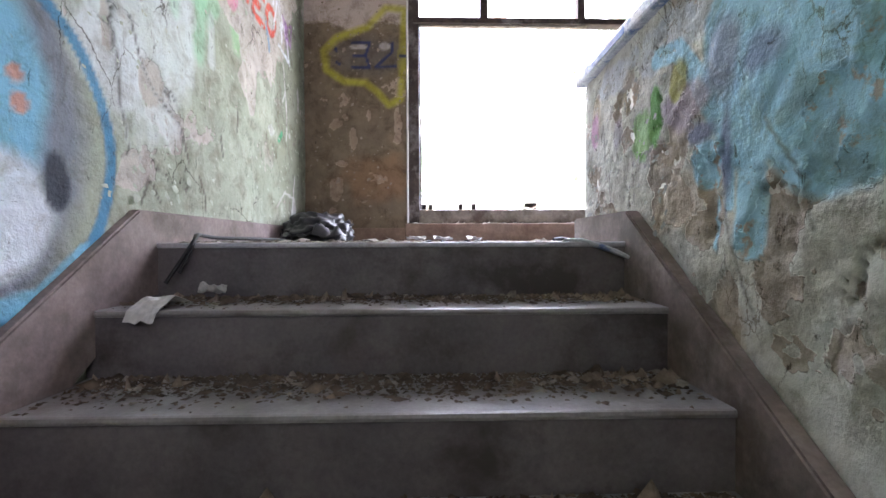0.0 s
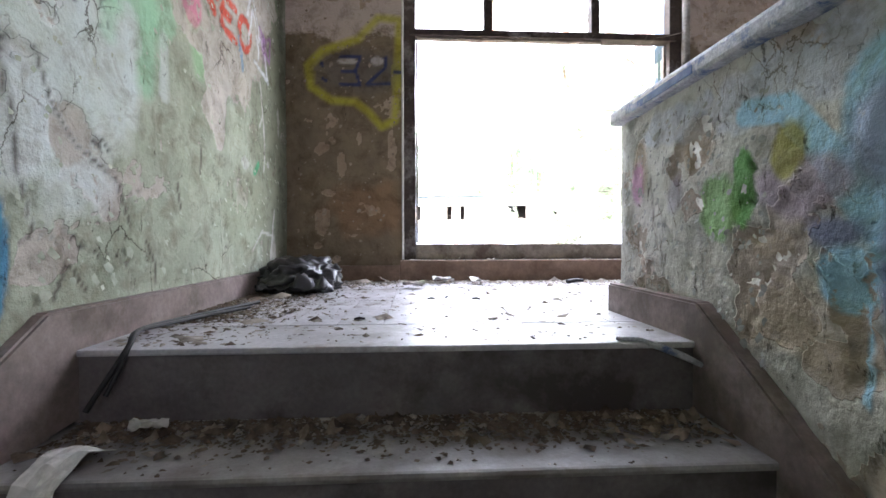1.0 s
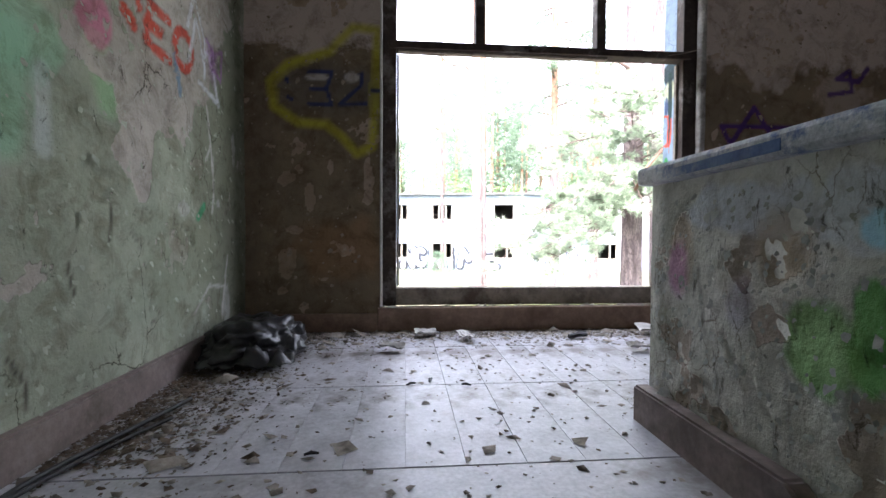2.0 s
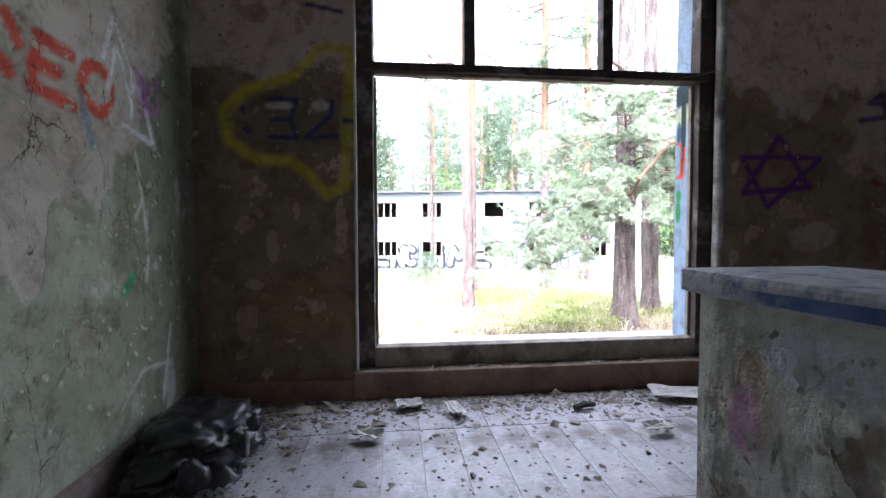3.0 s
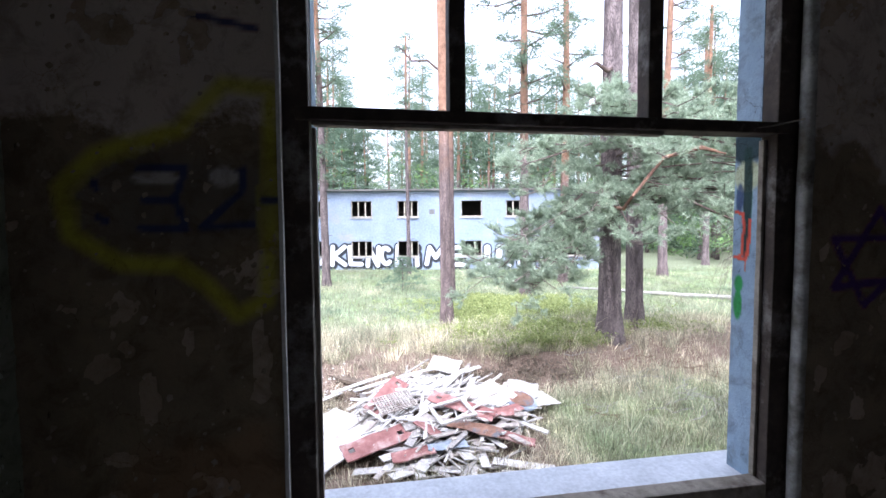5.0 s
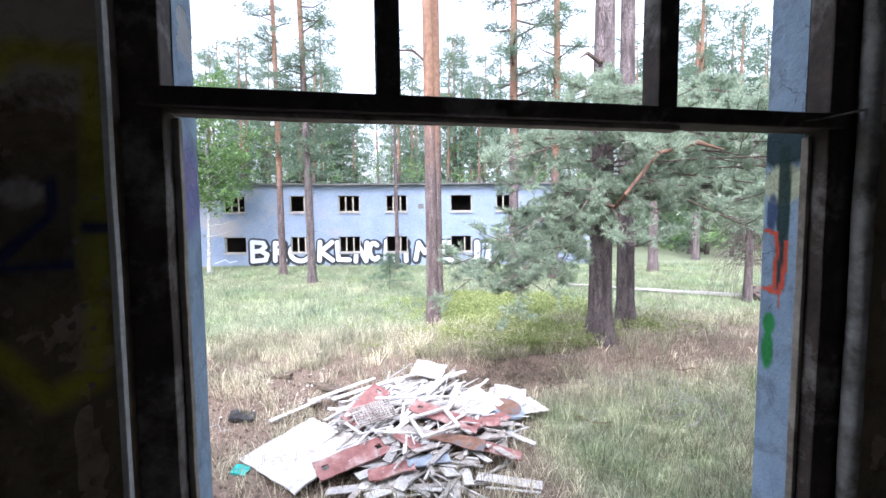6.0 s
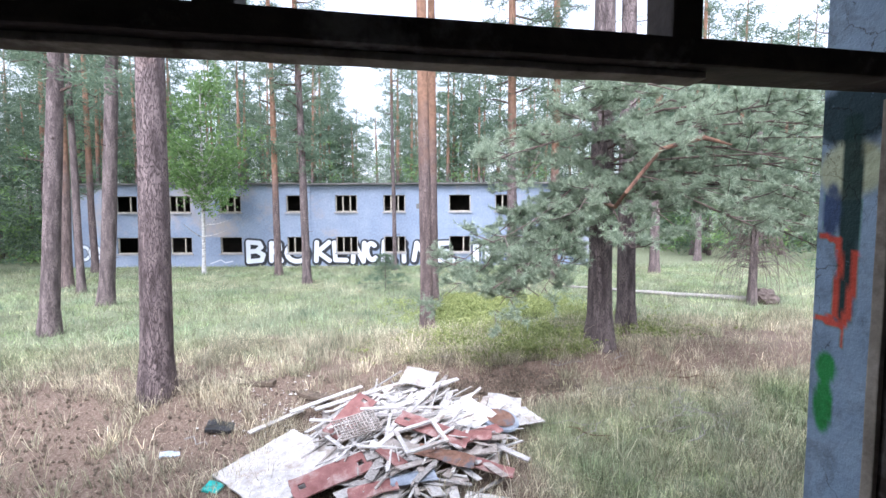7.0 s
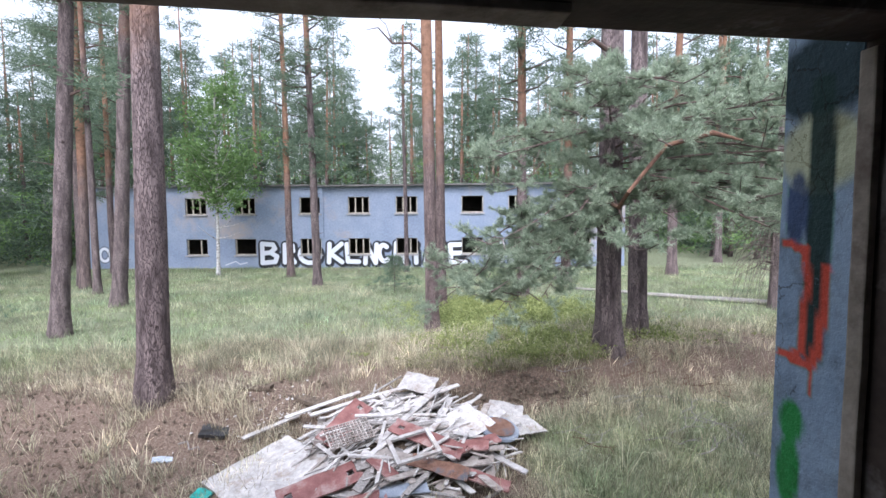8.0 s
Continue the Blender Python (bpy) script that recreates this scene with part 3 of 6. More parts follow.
north.stroke([(3.4, 1.04), (3.52, 1.02), (3.58, 0.95), (3.5, 0.93)], 0.025, (0.25, 0.04, 0.05), 0.9, 0.5)
bm = bmesh.new()
y0 = WALL_IN + 0.012
add_box(bm, (-0.03, y0, -2.6), (WIN_L, WALL_OUT, TOP))
add_box(bm, (WIN_R, y0, -2.6), (RIGHT, WALL_OUT, TOP))
add_box(bm, (WIN_L, y0, -2.6), (WIN_R, WALL_OUT, WIN_LOW - 0.03))
add_box(bm, (WIN_L, y0, WIN_TOP), (WIN_R, WALL_OUT, TOP))
wall_north = north.mesh("wall_north", lambda u, v, r: (u, WALL_IN + 0.008 - r, v), OCHRE, [(WIN_L, WIN_R, WIN_LOW - 0.03, WIN_TOP)], bm)
tagged(wall_north, "flaking olive brown wall around the broken window, graffiti on it", "wall", kind="structure")

# parapet between the flights: u is y, v is z
para = Skin(0.3, PARA_END, -1.1, CAP_Z, 0.0095, 57, 0.37)
para.relief *= 1.8
para.relief *= np.clip((PARA_END - para.U) / 0.05, 0.15, 1)
for cu, cv, ru, rv in ((1.56, 0.56, 0.1, 0.07), (1.38, 0.57, 0.12, 0.08), (1.8, 0.58, 0.18, 0.06), (1.27, 0.6, 0.1, 0.06)):
    para.patch(cu, cv, ru, rv, (0.62, 0.66, 0.72), 0.75, 0.7)
for cu, cv, ru, rv in ((1.42, 0.1, 0.1, 0.07), (1.31, 0.03, 0.07, 0.05), (1.47, 0.24, 0.06, 0.03), (1.99, 0.5, 0.04, 0.08), (1.7, 0.5, 0.05, 0.05), (1.2, -0.2, 0.05, 0.09)):
    para.bare_patch(cu, cv, ru, rv, 0.8)
    para.patch(cu, cv, ru * 1.1, rv * 1.1, (0.52, 0.42, 0.28), 0.5, 0.8)
AQUA, SLATE = (0.43, 0.75, 0.9), (0.2, 0.24, 0.42)
para.patch(1.0, 0.44, 0.29, 0.27, AQUA, 0.95, 0.22, soft=0.12)
para.patch(1.14, 0.3, 0.13, 0.16, AQUA, 0.95, 0.25, soft=0.12)
para.patch(0.92, 0.28, 0.2, 0.2, AQUA, 0.95, 0.25, soft=0.12)
para.stroke([(1.14, 0.25), (1.14, 0.0)], 0.085, AQUA, 0.95, 0.15)
para.stroke([(1.205, 0.2), (1.205, 0.08)], 0.03, AQUA, 0.95, 0.2)
para.stroke([(1.52, 0.53), (1.41, 0.51), (1.32, 0.4), (1.25, 0.29), (1.2, 0.25)], 0.06, AQUA, 0.93, 0.25)
para.patch(1.285, 0.18, 0.055, 0.06, AQUA, 0.95, 0.3, soft=0.15)
para.stroke([(1.25, 0.15), (1.245, -0.02)], 0.012, AQUA, 0.95, 0.3)
para.patch(1.23, 0.42, 0.06, 0.1, (0.34, 0.38, 0.52), 0.85, 0.5, soft=0.5)
para.patch(1.3, 0.265, 0.06, 0.03, SLATE, 0.85, 0.5, soft=0.6)
para.patch(1.215, 0.2, 0.02, 0.11, SLATE, 0.85, 0.4, soft=0.6)
para.patch(1.1, 0.38, 0.05, 0.04, SLATE, 0.75, 0.6, soft=0.7)
para.patch(1.38, 0.36, 0.1, 0.06, (0.46, 0.38, 0.46), 0.8, 0.4)
para.patch(1.405, 0.42, 0.04, 0.06, (0.38, 0.36, 0.06), 0.88, 0.3)
para.patch(1.53, 0.37, 0.035, 0.085, GREENP, 0.92, 0.35, soft=0.2)
para.patch(1.63, 0.33, 0.08, 0.07, (0.24, 0.5, 0.14), 0.8, 0.75)
para.patch(2.0, 0.44, 0.035, 0.06, (0.58, 0.26, 0.5), 0.75, 0.6, soft=0.6)
para.patch(1.8, 0.38, 0.03, 0.05, (0.3, 0.26, 0.4), 0.5, 0.6, soft=0.8)
for line in ([(1.09, 0.24), (1.07, 0.2), (1.01, 0.11), (0.98, 0.02)], [(1.66, 0.12), (1.68, 0.28), (1.66, 0.4)], [(1.22, 0.08), (1.15, -0.1), (1.12, -0.14)], [(1.9, 0.3), (1.92, 0.45)], [(1.83, 0.1), (1.85, 0.22)]):
    para.stroke([(u + 0.01 * math.sin(31 * v), v) for u, v in line], 0.008, (0.12, 0.1, 0.08), 0.6, 0.9)
para.open_cracks(0.8)
bm = bmesh.new()
add_box(bm, (PARA + 0.012, BACK, -2.6), (PARA + 0.27, PARA_END - 0.004, CAP_Z))
add_box(bm, (PARA + 0.002, BACK, -2.6), (PARA + 0.012, 0.3, CAP_Z))
parapet = para.mesh("wall_parapet", lambda u, v, r: (PARA + 0.008 - r, u, v), GREY_GREEN, extra=bm)
tagged(parapet, "low parapet wall with flaking grey-green paint and blue spray paint", "parapet", kind="structure")
bm = boxed((PARA - 0.035, BACK, CAP_Z), (PARA + 0.31, PARA_END + 0.012, CAP_Z + 0.05), bevel=0.012)
tagged(part("parapet_cap", bm, CAP, smooth=False), "speckled grey cap stone on the parapet, blue stained", "cap stone", kind="structure")

bm = boxed((PARA - 0.0375, 1.66, CAP_Z + 0.01), (PARA - 0.0352, PARA_END - 0.14, CAP_Z + 0.03))
bmesh.ops.subdivide_edges(bm, edges=[e for e in bm.edges if e.calc_length() > 0.5], cuts=30)
for v in bm.verts:
    v.co.z += 0.011 * noise.noise(v.co * 14)
tagged(part("trim", bm, grainy("blue_edge_paint", (0.03, 0.06, 0.2), (0.12, 0.2, 0.4), 14, rough=0.5, stain=(0.4, 0.42, 0.45))), "streak of blue paint along the cap stone's edge", "paint streak", kind="structure")

for name, lo, hi, mat, label in (
        ("wall_east", (RIGHT, BACK, -2.6), (RIGHT + 0.25, WALL_OUT, TOP), PLAIN_PLASTER, "bare plaster stairwell wall"),
        ("wall_south", (-0.3, BACK - 0.25, -2.6), (RIGHT + 0.25, BACK, TOP), PLAIN_PLASTER, "bare plaster end wall of the stairwell"),
        ("ceiling", (-0.3, BACK - 0.25, TOP), (RIGHT + 0.25, WALL_OUT, TOP + 0.25), CEILING_PAINT, "old off-white stairwell ceiling")):
    tagged(part(name, boxed(lo, hi), mat), label, name.split("_")[0], kind="structure")
tagged(part("floor_lower", boxed((0, BACK, -1.9), (PARA, -0.3, -1.70)), CONCRETE), "grey concrete lower hall floor", "floor", kind="structure")

# landing and steps
landing = empty("floor", kind="structure", label="dusty pale tiled landing at the top of the steps", category="floor")
part("landing_bed", boxed((-0.02, EDGE + 0.03, -0.2), (RIGHT, WALL_IN + 0.02, -0.004)), TILE, landing)
part("nosing_slab", boxed((0.0, EDGE, -0.016), (PARA, EDGE + 0.28, 0.0), bevel=0.005), SLAB, landing, "smooth grey nosing slab")
part("landing_riser", boxed((0.0, EDGE + 0.006, -RISER), (PARA, EDGE + 0.06, -0.016)), RISER_STONE, landing, "stone riser with its shade put into the colour")
stairs = empty("stairs", kind="structure", label="dark worn stone steps covered in rubble and dirt", category="stairs")
for i in range(1, 10):
    y, z = EDGE - i * RUN, -i * RISER
    step = empty("step")
    step.parent = stairs
    bm = boxed((0.0, y, z - 0.018), (PARA, y + RUN + 0.03, z), bevel=0.008)
    jitter(bm, 0.0025, i)
    part("tread", bm, STEP_STONE, step, "worn grey stone tread, lightened as if lit from the window")
    part("riser", boxed((0.0, y + 0.006, z - RISER), (PARA, y + 0.06, z - 0.018)), RISER_STONE, step, "stone riser with its shade put into the colour")

for i in range(1, 9):          # the next flight, up from the landing behind the parapet
    y, z = EDGE - (i - 1) * RUN, i * RISER
    step = empty("step")
    step.parent = stairs
    part("tread", boxed((PARA + 0.275, y - RUN - 0.03, z - 0.018), (RIGHT - 0.003, y, z), bevel=0.008), STEP_STONE, step)
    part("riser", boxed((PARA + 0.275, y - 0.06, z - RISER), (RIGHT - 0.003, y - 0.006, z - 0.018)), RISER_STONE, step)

# skirting that follows the steps
def raked_skirting(x0, x1, far_y, bend):
    slope = 0.68
    bm = bmesh.new()
    low_y = EDGE - 9 * RUN
    drop = (bend - low_y) * slope
    outline = [(far_y, -0.01), (far_y, 0.098), (bend, 0.098), (low_y, 0.098 - drop), (low_y, -0.16 - drop), (bend, -0.16)]
    for x in (x0, x1):
        for y, z in outline:
            bm.verts.new((x, y, z))
    v = list(bm.verts)
    n = len(outline)
    bm.faces.new(v[:n])
    bm.faces.new(v[n:][::-1])
    for k in range(n):
        bm.faces.new((v[k], v[n + k], v[n + (k + 1) % n], v[(k + 1) % n]))
    bmesh.ops.bevel(bm, geom=list(bm.edges), offset=0.006, segments=2, affect="EDGES")
    return bm


tagged(part("baseboard", raked_skirting(-0.01, 0.024, WALL_IN, EDGE - 0.075), SKIRT), "worn brownish pink skirting following the steps", "skirting", kind="structure")
tagged(part("baseboard", raked_skirting(PARA - 0.042, PARA + 0.004, PARA_END, EDGE), SKIRT), "worn brownish pink skirting along the parapet", "skirting", kind="structure")
tagged(part("baseboard", boxed((0.025, WALL_IN - 0.016, 0.0), (WIN_L - 0.02, WALL_IN + 0.012, 0.10), bevel=0.004), SILL_BROWN), "brown painted skirting band", "skirting", kind="structure")
tagged(part("baseboard", boxed((WIN_R + 0.02, WALL_IN - 0.016, 0.0), (RIGHT, WALL_IN + 0.012, 0.10), bevel=0.004), SILL_BROWN), "brown painted skirting band", "skirting", kind="structure")

# ---- window ----
window = empty("window_1", (0, 0, 0), kind="structure", label="broken wooden window with dark flaking frame and no panes", category="window")
FY0, FY1 = 3.395, 3.465
part("window_sill", boxed((WIN_L - 0.02, WALL_IN - 0.022, WIN_LOW - 0.135), (WIN_R + 0.02, WALL_IN + 0.06, WIN_LOW), bevel=0.008), SILL_BROWN, window, "brown painted inner sill ledge")
part("outer_sill", boxed((WIN_L, 3.47, 0.12), (WIN_R, WALL_OUT + 0.12, 0.205), bevel=0.012), SILL_OUT, window, "pale weathered outer sill")


def worn(bm, amount=0.0025):
    bmesh.ops.subdivide_edges(bm, edges=[e for e in bm.edges if e.calc_length() > 0.3], cuts=14, use_grid_fill=True)
    jitter(bm, amount, 3)
    return bm


part("stile", worn(boxed((WIN_L, FY0, WIN_LOW), (0.79, FY1, WIN_TOP), bevel=0.006)), WOOD_DARK, window)
part("stile", worn(boxed((2.44, FY0, WIN_LOW), (WIN_R, FY1, WIN_TOP), bevel=0.006)), WOOD_DARK, window)
part("bottom_rail", worn(boxed((0.79, FY0 - 0.005, WIN_LOW + 0.004), (2.44, FY1, 0.232), bevel=0.008)), WOOD_GREY, window, "pale worn bottom rail with flaking paint")
part("transom", worn(boxed((0.75, FY0 - 0.02, 1.542), (2.48, FY1, 1.583), bevel=0.006), 0.003), WOOD_DARK, window)
part("transom_batten", worn(boxed((0.80, FY0 + 0.004, 1.530), (1.99, FY1 - 0.025, 1.5415), bevel=0.003), 0.003), WOOD_GREY, window, "lighter bare wood under the transom")
for mx in (1.253, 1.949):
    part("mullion", worn(boxed((mx - 0.027, FY0, 1.582), (mx + 0.027, FY1, WIN_TOP), bevel=0.005)), WOOD_DARK, window)
part("head", worn(boxed((0.79, FY0, WIN_TOP - 0.07), (2.44, FY1, WIN_TOP), bevel=0.005)), WOOD_DARK, window)
part("plaster_edge", worn(boxed((WIN_L - 0.007, 3.343, WIN_LOW + 0.003), (WIN_L + 0.006, 3.362, WIN_TOP), bevel=0.003), 0.003), PAPER, window, "thin chipped white edge of the opening")
v, f = tube([(2.532, 3.368, WIN_LOW + 0.003 + 0.07 * k) for k in range(34)], [0.024] * 34, 14, 0.16, 5)
mesh_object("plaster_bead", v, f, BEAD, window, "pale chipped plaster bead along the jamb", smooth=True)
for x in (0.792, 2.425):
    part("rebate_strip", worn(boxed((x, FY1 - 0.028, 0.236), (x + 0.013, FY1 - 0.006, 1.53), bevel=0.003), 0.002), WOOD_GREY, window, "narrow strip of chipped white putty")

# outer reveals: u is y, v is z
rv = Skin(3.464, WALL_OUT + 0.012, 0.205, WIN_TOP, 0.007, 91, 0.3)
rv.relief *= 0.25
rv.paint[:] = np.clip(rv.paint + 0.6, 0, 1)
rv.patch(3.52, 1.52, 0.09, 0.07, (0.015, 0.035, 0.04), 0.97, 0.3)
rv.patch(3.52, 1.405, 0.07, 0.06, (0.5, 0.53, 0.34), 0.97, 0.15)
rv.stroke([(3.52, 1.5), (3.515, 1.36), (3.52, 1.1)], 0.04, (0.012, 0.035, 0.03), 0.97, 0.2)
rv.patch(3.555, 1.32, 0.02, 0.06, (0.035, 0.06, 0.14), 0.9, 0.2)
rv.stroke([(3.57, 1.265), (3.535, 1.255), (3.532, 1.2), (3.54, 1.09), (3.575, 1.08)], 0.014, RED, 0.97, 0.2)
rv.stroke([(3.50, 1.23), (3.505, 1.15), (3.515, 1.08), (3.55, 1.075)], 0.016, RED, 0.97, 0.2)
rv.stroke([(3.518, 1.07), (3.518, 1.03)], 0.006, RED, 0.97, 0.2)
rv.patch(3.548, 0.975, 0.022, 0.035, (0.03, 0.25, 0.05), 0.97, 0.1)
rv.patch(3.55, 0.89, 0.02, 0.06, (0.03, 0.25, 0.05), 0.97, 0.1)
REVEAL = flaking_wall("reveal_paint", (0.3, 0.31, 0.33), (0.45, 0.45, 0.45), (0.22, 0.30, 0.40), (0.32, 0.41, 0.51))
bm = boxed((2.442, 3.466, 0.207), (WIN_R, WALL_OUT, WIN_TOP))
tagged(rv.mesh("trim", lambda u, v, r: (2.44 - r, u, v), REVEAL, extra=bm), "blue-grey outer window reveal sprayed dark green, cream and red", "window reveal", kind="structure")
lv = Skin(3.464, WALL_OUT + 0.012, 0.205, WIN_TOP, 0.012, 93, 0.3)
lv.relief *= 0.3
lv.patch(3.52, 1.38, 0.08, 0.12, (0.16, 0.13, 0.36), 0.7, 0.4, soft=0.5)
bm = boxed((WIN_L, 3.466, 0.207), (0.788, WALL_OUT, WIN_TOP))
tagged(lv.mesh("trim", lambda u, v, r: (0.79 + r, u, v), REVEAL, extra=bm), "blue-grey outer window reveal with faint violet spray", "window reveal", kind="structure")

# our own building outside
for lo, hi in (((-9, WALL_OUT - 0.2, -2.6), (-0.3, WALL_OUT, TOP + 1)), ((RIGHT + 0.25, WALL_OUT - 0.2, -2.6), (14, WALL_OUT, TOP + 1))):
    tagged(part("wall_outer", boxed(lo, hi), OUT_RENDER), "blue-grey rendered outside wall", "wall", kind="structure")

# ---- ground ----
def smooth(a):
    a = np.clip(a, 0, 1)
    return a * a * (3 - 2 * a)


def bank_at(x):
    """Where the bank begins to rise, and over what width it rises."""
    side = smooth((x - 1) / 3)
    bank = np.exp(-((x - 4.2) / 1.3) ** 2)
    return 9.6 + 1.0 * side + 0.25 * np.sin(x * 0.9) + 0.35 * bank, 1.6 - 0.7 * side - 0.68 * bank


def hollow(x, y):
    """The worn hollow at the foot of the steep part of the bank."""
    return np.exp(-((x - 4.2) / 0.8) ** 2 - ((y - bank_at(x)[0] + 0.12) / 0.2) ** 2)


def bare_bank(x, y):
    """The steep face of the bank and the hollow before it, where nothing grows."""
    return np.exp(-((x - 4.2) / 0.95) ** 2 - ((y - bank_at(x)[0] - 0.06) / 0.24) ** 2)


def ground_z(x, y):
    x, y = np.asarray(x, float), np.asarray(y, float)
    start, span = bank_at(x)
    z = -2.22 + 0.56 * smooth((y - start) / span)
    z = z - hollow(x, y) * 0.16 - 0.31 * smooth((y - 15) / 17)
    z = z + 0.16 * np.exp(-((x - 7) ** 2 / 7 + (y - 12) ** 2 / 5))
    z = z + 0.12 * (fbm(x, y, 0.6, 5, 3) - 0.5) * (1 - 0.6 * smooth((y - 20) / 10)) + 0.05 * (fbm(x, y, 2.5, 9, 3) - 0.5)
    return z


def green_of(x, y):
    """How much turf grows: thin on the needle litter near the house and to the west, thick further out."""
    g = 0.15 + 0.75 * smooth((y - 10.9 - 0.2 * x * (x < 0)) / 5.5) + 0.6 * smooth((x - 3.2) / 1.5) * (y < 11)
    g = g - 0.5 * np.exp(-((x - 4.2) / 1.2) ** 2 - ((y - 10.7) / 0.3) ** 2)
    g = g - 0.75 * np.exp(-((x - 7.9) / 2.4) ** 2 - ((y - 11.3) / 0.9) ** 2)
    return np.clip(g + 0.6 * (fbm(x, y, 0.45, 71, 4) - 0.5), 0, 1)


def spaced(*runs):
    return np.unique(np.concatenate([np.arange(a, b, s) for a, b, s in runs]))


gx = spaced((-700, -60, 40), (-60, -14, 2), (-14, 18, 0.16), (18, 60, 2), (60, 700, 40))
gy = spaced((-300, -10, 30), (-10, 3, 2), (3, 17, 0.16), (17, 36, 0.5), (36, 80, 3), (80, 900, 40))
GX, GY = np.meshgrid(gx, gy, indexing="ij")
nx, ny = GX.shape
i, j = np.meshgrid(np.arange(nx - 1), np.arange(ny - 1), indexing="ij")
quads = np.stack([i * ny + j, (i + 1) * ny + j, (i + 1) * ny + j + 1, i * ny + j + 1], -1).reshape(-1, 4)
GZ = ground_z(GX, GY)
GZ[GY < 3.3] = -3.0
me = raw_mesh("ground", np.stack([GX, GY, GZ], -1).reshape(-1, 3), quads, GROUND)
me.polygons.foreach_set("use_smooth", np.ones(len(me.polygons), bool))
me.attributes.new("turf", "FLOAT", "POINT").data.foreach_set("value", green_of(GX, GY).ravel().astype(np.float32))
tagged(new("ground", me), "forest floor of brown needle litter and patchy green turf", "ground", kind="structure")

# ---- the barracks across the clearing ----
FAC = Matrix.Translation((6.75, 32.63, 0)) @ Matrix.Rotation(radians(-9.87), 4, "Z")   # local x runs along the front, y goes away from us
M_PX = 0.03852
BASE, ROOF_Z = -2.05, 3.62
house = empty("barracks", label="derelict two-storey pale blue barracks with empty windows", category="building")
house.matrix_world = FAC
X_END_L, X_END_R, DEEP = -25.9, 11.4, 9.0
CENTRES = [(c - 784) * M_PX for c in (135, 226, 320, 409, 527, 614, 699, 815, 897, 1003)][1:]
HALF = 0.74
ROWS_Z = ((-1.06, 0.05), (1.74, 2.87))


def house_part(name, bm, mat, parent=None, label=""):
    return part(name, bm, mat, parent or house, label)


bm = bmesh.new()
zs = [BASE - 0.6, ROWS_Z[0][0], ROWS_Z[0][1], ROWS_Z[1][0], ROWS_Z[1][1], ROOF_Z]
for a, b in ((0, 1), (2, 3), (4, 5)):
    add_box(bm, (X_END_L, 0, zs[a]), (X_END_R, 0.3, zs[b]))
for a, b in ((1, 2), (3, 4)):
    edges = [X_END_L] + [e for c in CENTRES for e in (c - HALF, c + HALF)] + [X_END_R]
    for x0, x1 in zip(edges[::2], edges[1::2]):
        add_box(bm, (x0, 0, zs[a]), (x1, 0.3, zs[b]))
add_box(bm, (X_END_L, 0.3, BASE - 0.6), (X_END_L + 0.3, DEEP, ROOF_Z))
add_box(bm, (X_END_R - 0.3, 0.3, BASE - 0.6), (X_END_R, DEEP, ROOF_Z))
add_box(bm, (X_END_L, DEEP - 0.3, BASE - 0.6), (X_END_R, DEEP, ROOF_Z))
house_part("wall", bm, FACADE)
# added floor and partition, coloured as dark as the shade behind the windows
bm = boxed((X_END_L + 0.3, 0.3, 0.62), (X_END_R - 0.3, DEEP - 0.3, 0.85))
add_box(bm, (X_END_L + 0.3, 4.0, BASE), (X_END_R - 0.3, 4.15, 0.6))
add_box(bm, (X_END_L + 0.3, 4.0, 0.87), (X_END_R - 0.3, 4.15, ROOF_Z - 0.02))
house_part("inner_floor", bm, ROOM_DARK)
bm = bmesh.new()
split = (548 - 784) * M_PX
add_box(bm, (X_END_L - 0.25, -0.3, ROOF_Z), (split - 0.05, DEEP + 0.3, ROOF_Z + 0.1))
add_box(bm, (split - 0.05, -0.42, ROOF_Z - 0.06), (X_END_R + 0.25, DEEP + 0.3, ROOF_Z + 0.05))
house_part("roof", bm, ROOF, label="thin dark flat roof edge, sagging at the joint")
house_part("pilaster", boxed((split - 0.1, -0.07, 0.06), (split + 0.12, -0.003, ROOF_Z - 0.07)), FACADE)
house_part("downpipe", boxed((-25.1, -0.12, BASE), (-25.0, -0.02, ROOF_Z)), ROOF)
house_part("vent", boxed(((738 - 784) * M_PX, -0.03, 1.93), ((748 - 784) * M_PX, -0.003, 2.27)), ROOF)
for r, (z0, z1) in enumerate(ROWS_Z):
    for k, c in enumerate(CENTRES):
        w = house_part("window", boxed((c - HALF, 0.1, z0), (c + HALF, 0.18, z0 + 0.07)), FRAME_BROWN)
        house_part("frame_top", boxed((c - HALF, 0.1, z1 - 0.035), (c + HALF, 0.18, z1)), FRAME_BROWN, w)
        for x in (c - HALF, c + HALF - 0.07):
            house_part("jamb", boxed((x, 0.1, z0 + 0.07), (x + 0.07, 0.18, z1 - 0.07)), FRAME_BROWN, w)
        rng = random.Random(r * 40 + k)
        if rng.random() < 0.8:
            for off in ((-0.28, 0.22) if rng.random() < 0.6 else (0.2,)):
                house_part("casement_bar", boxed((c + off, 0.09, z0 + 0.07), (c + off + 0.09, 0.17, z1 - 0.07)), FRAME_BROWN, w)
        house_part("sill", boxed((c - HALF - 0.08, -0.1, z0 - 0.1), (c + HALF + 0.08, -0.002, z0 - 0.003)), FAR_SILL, w)


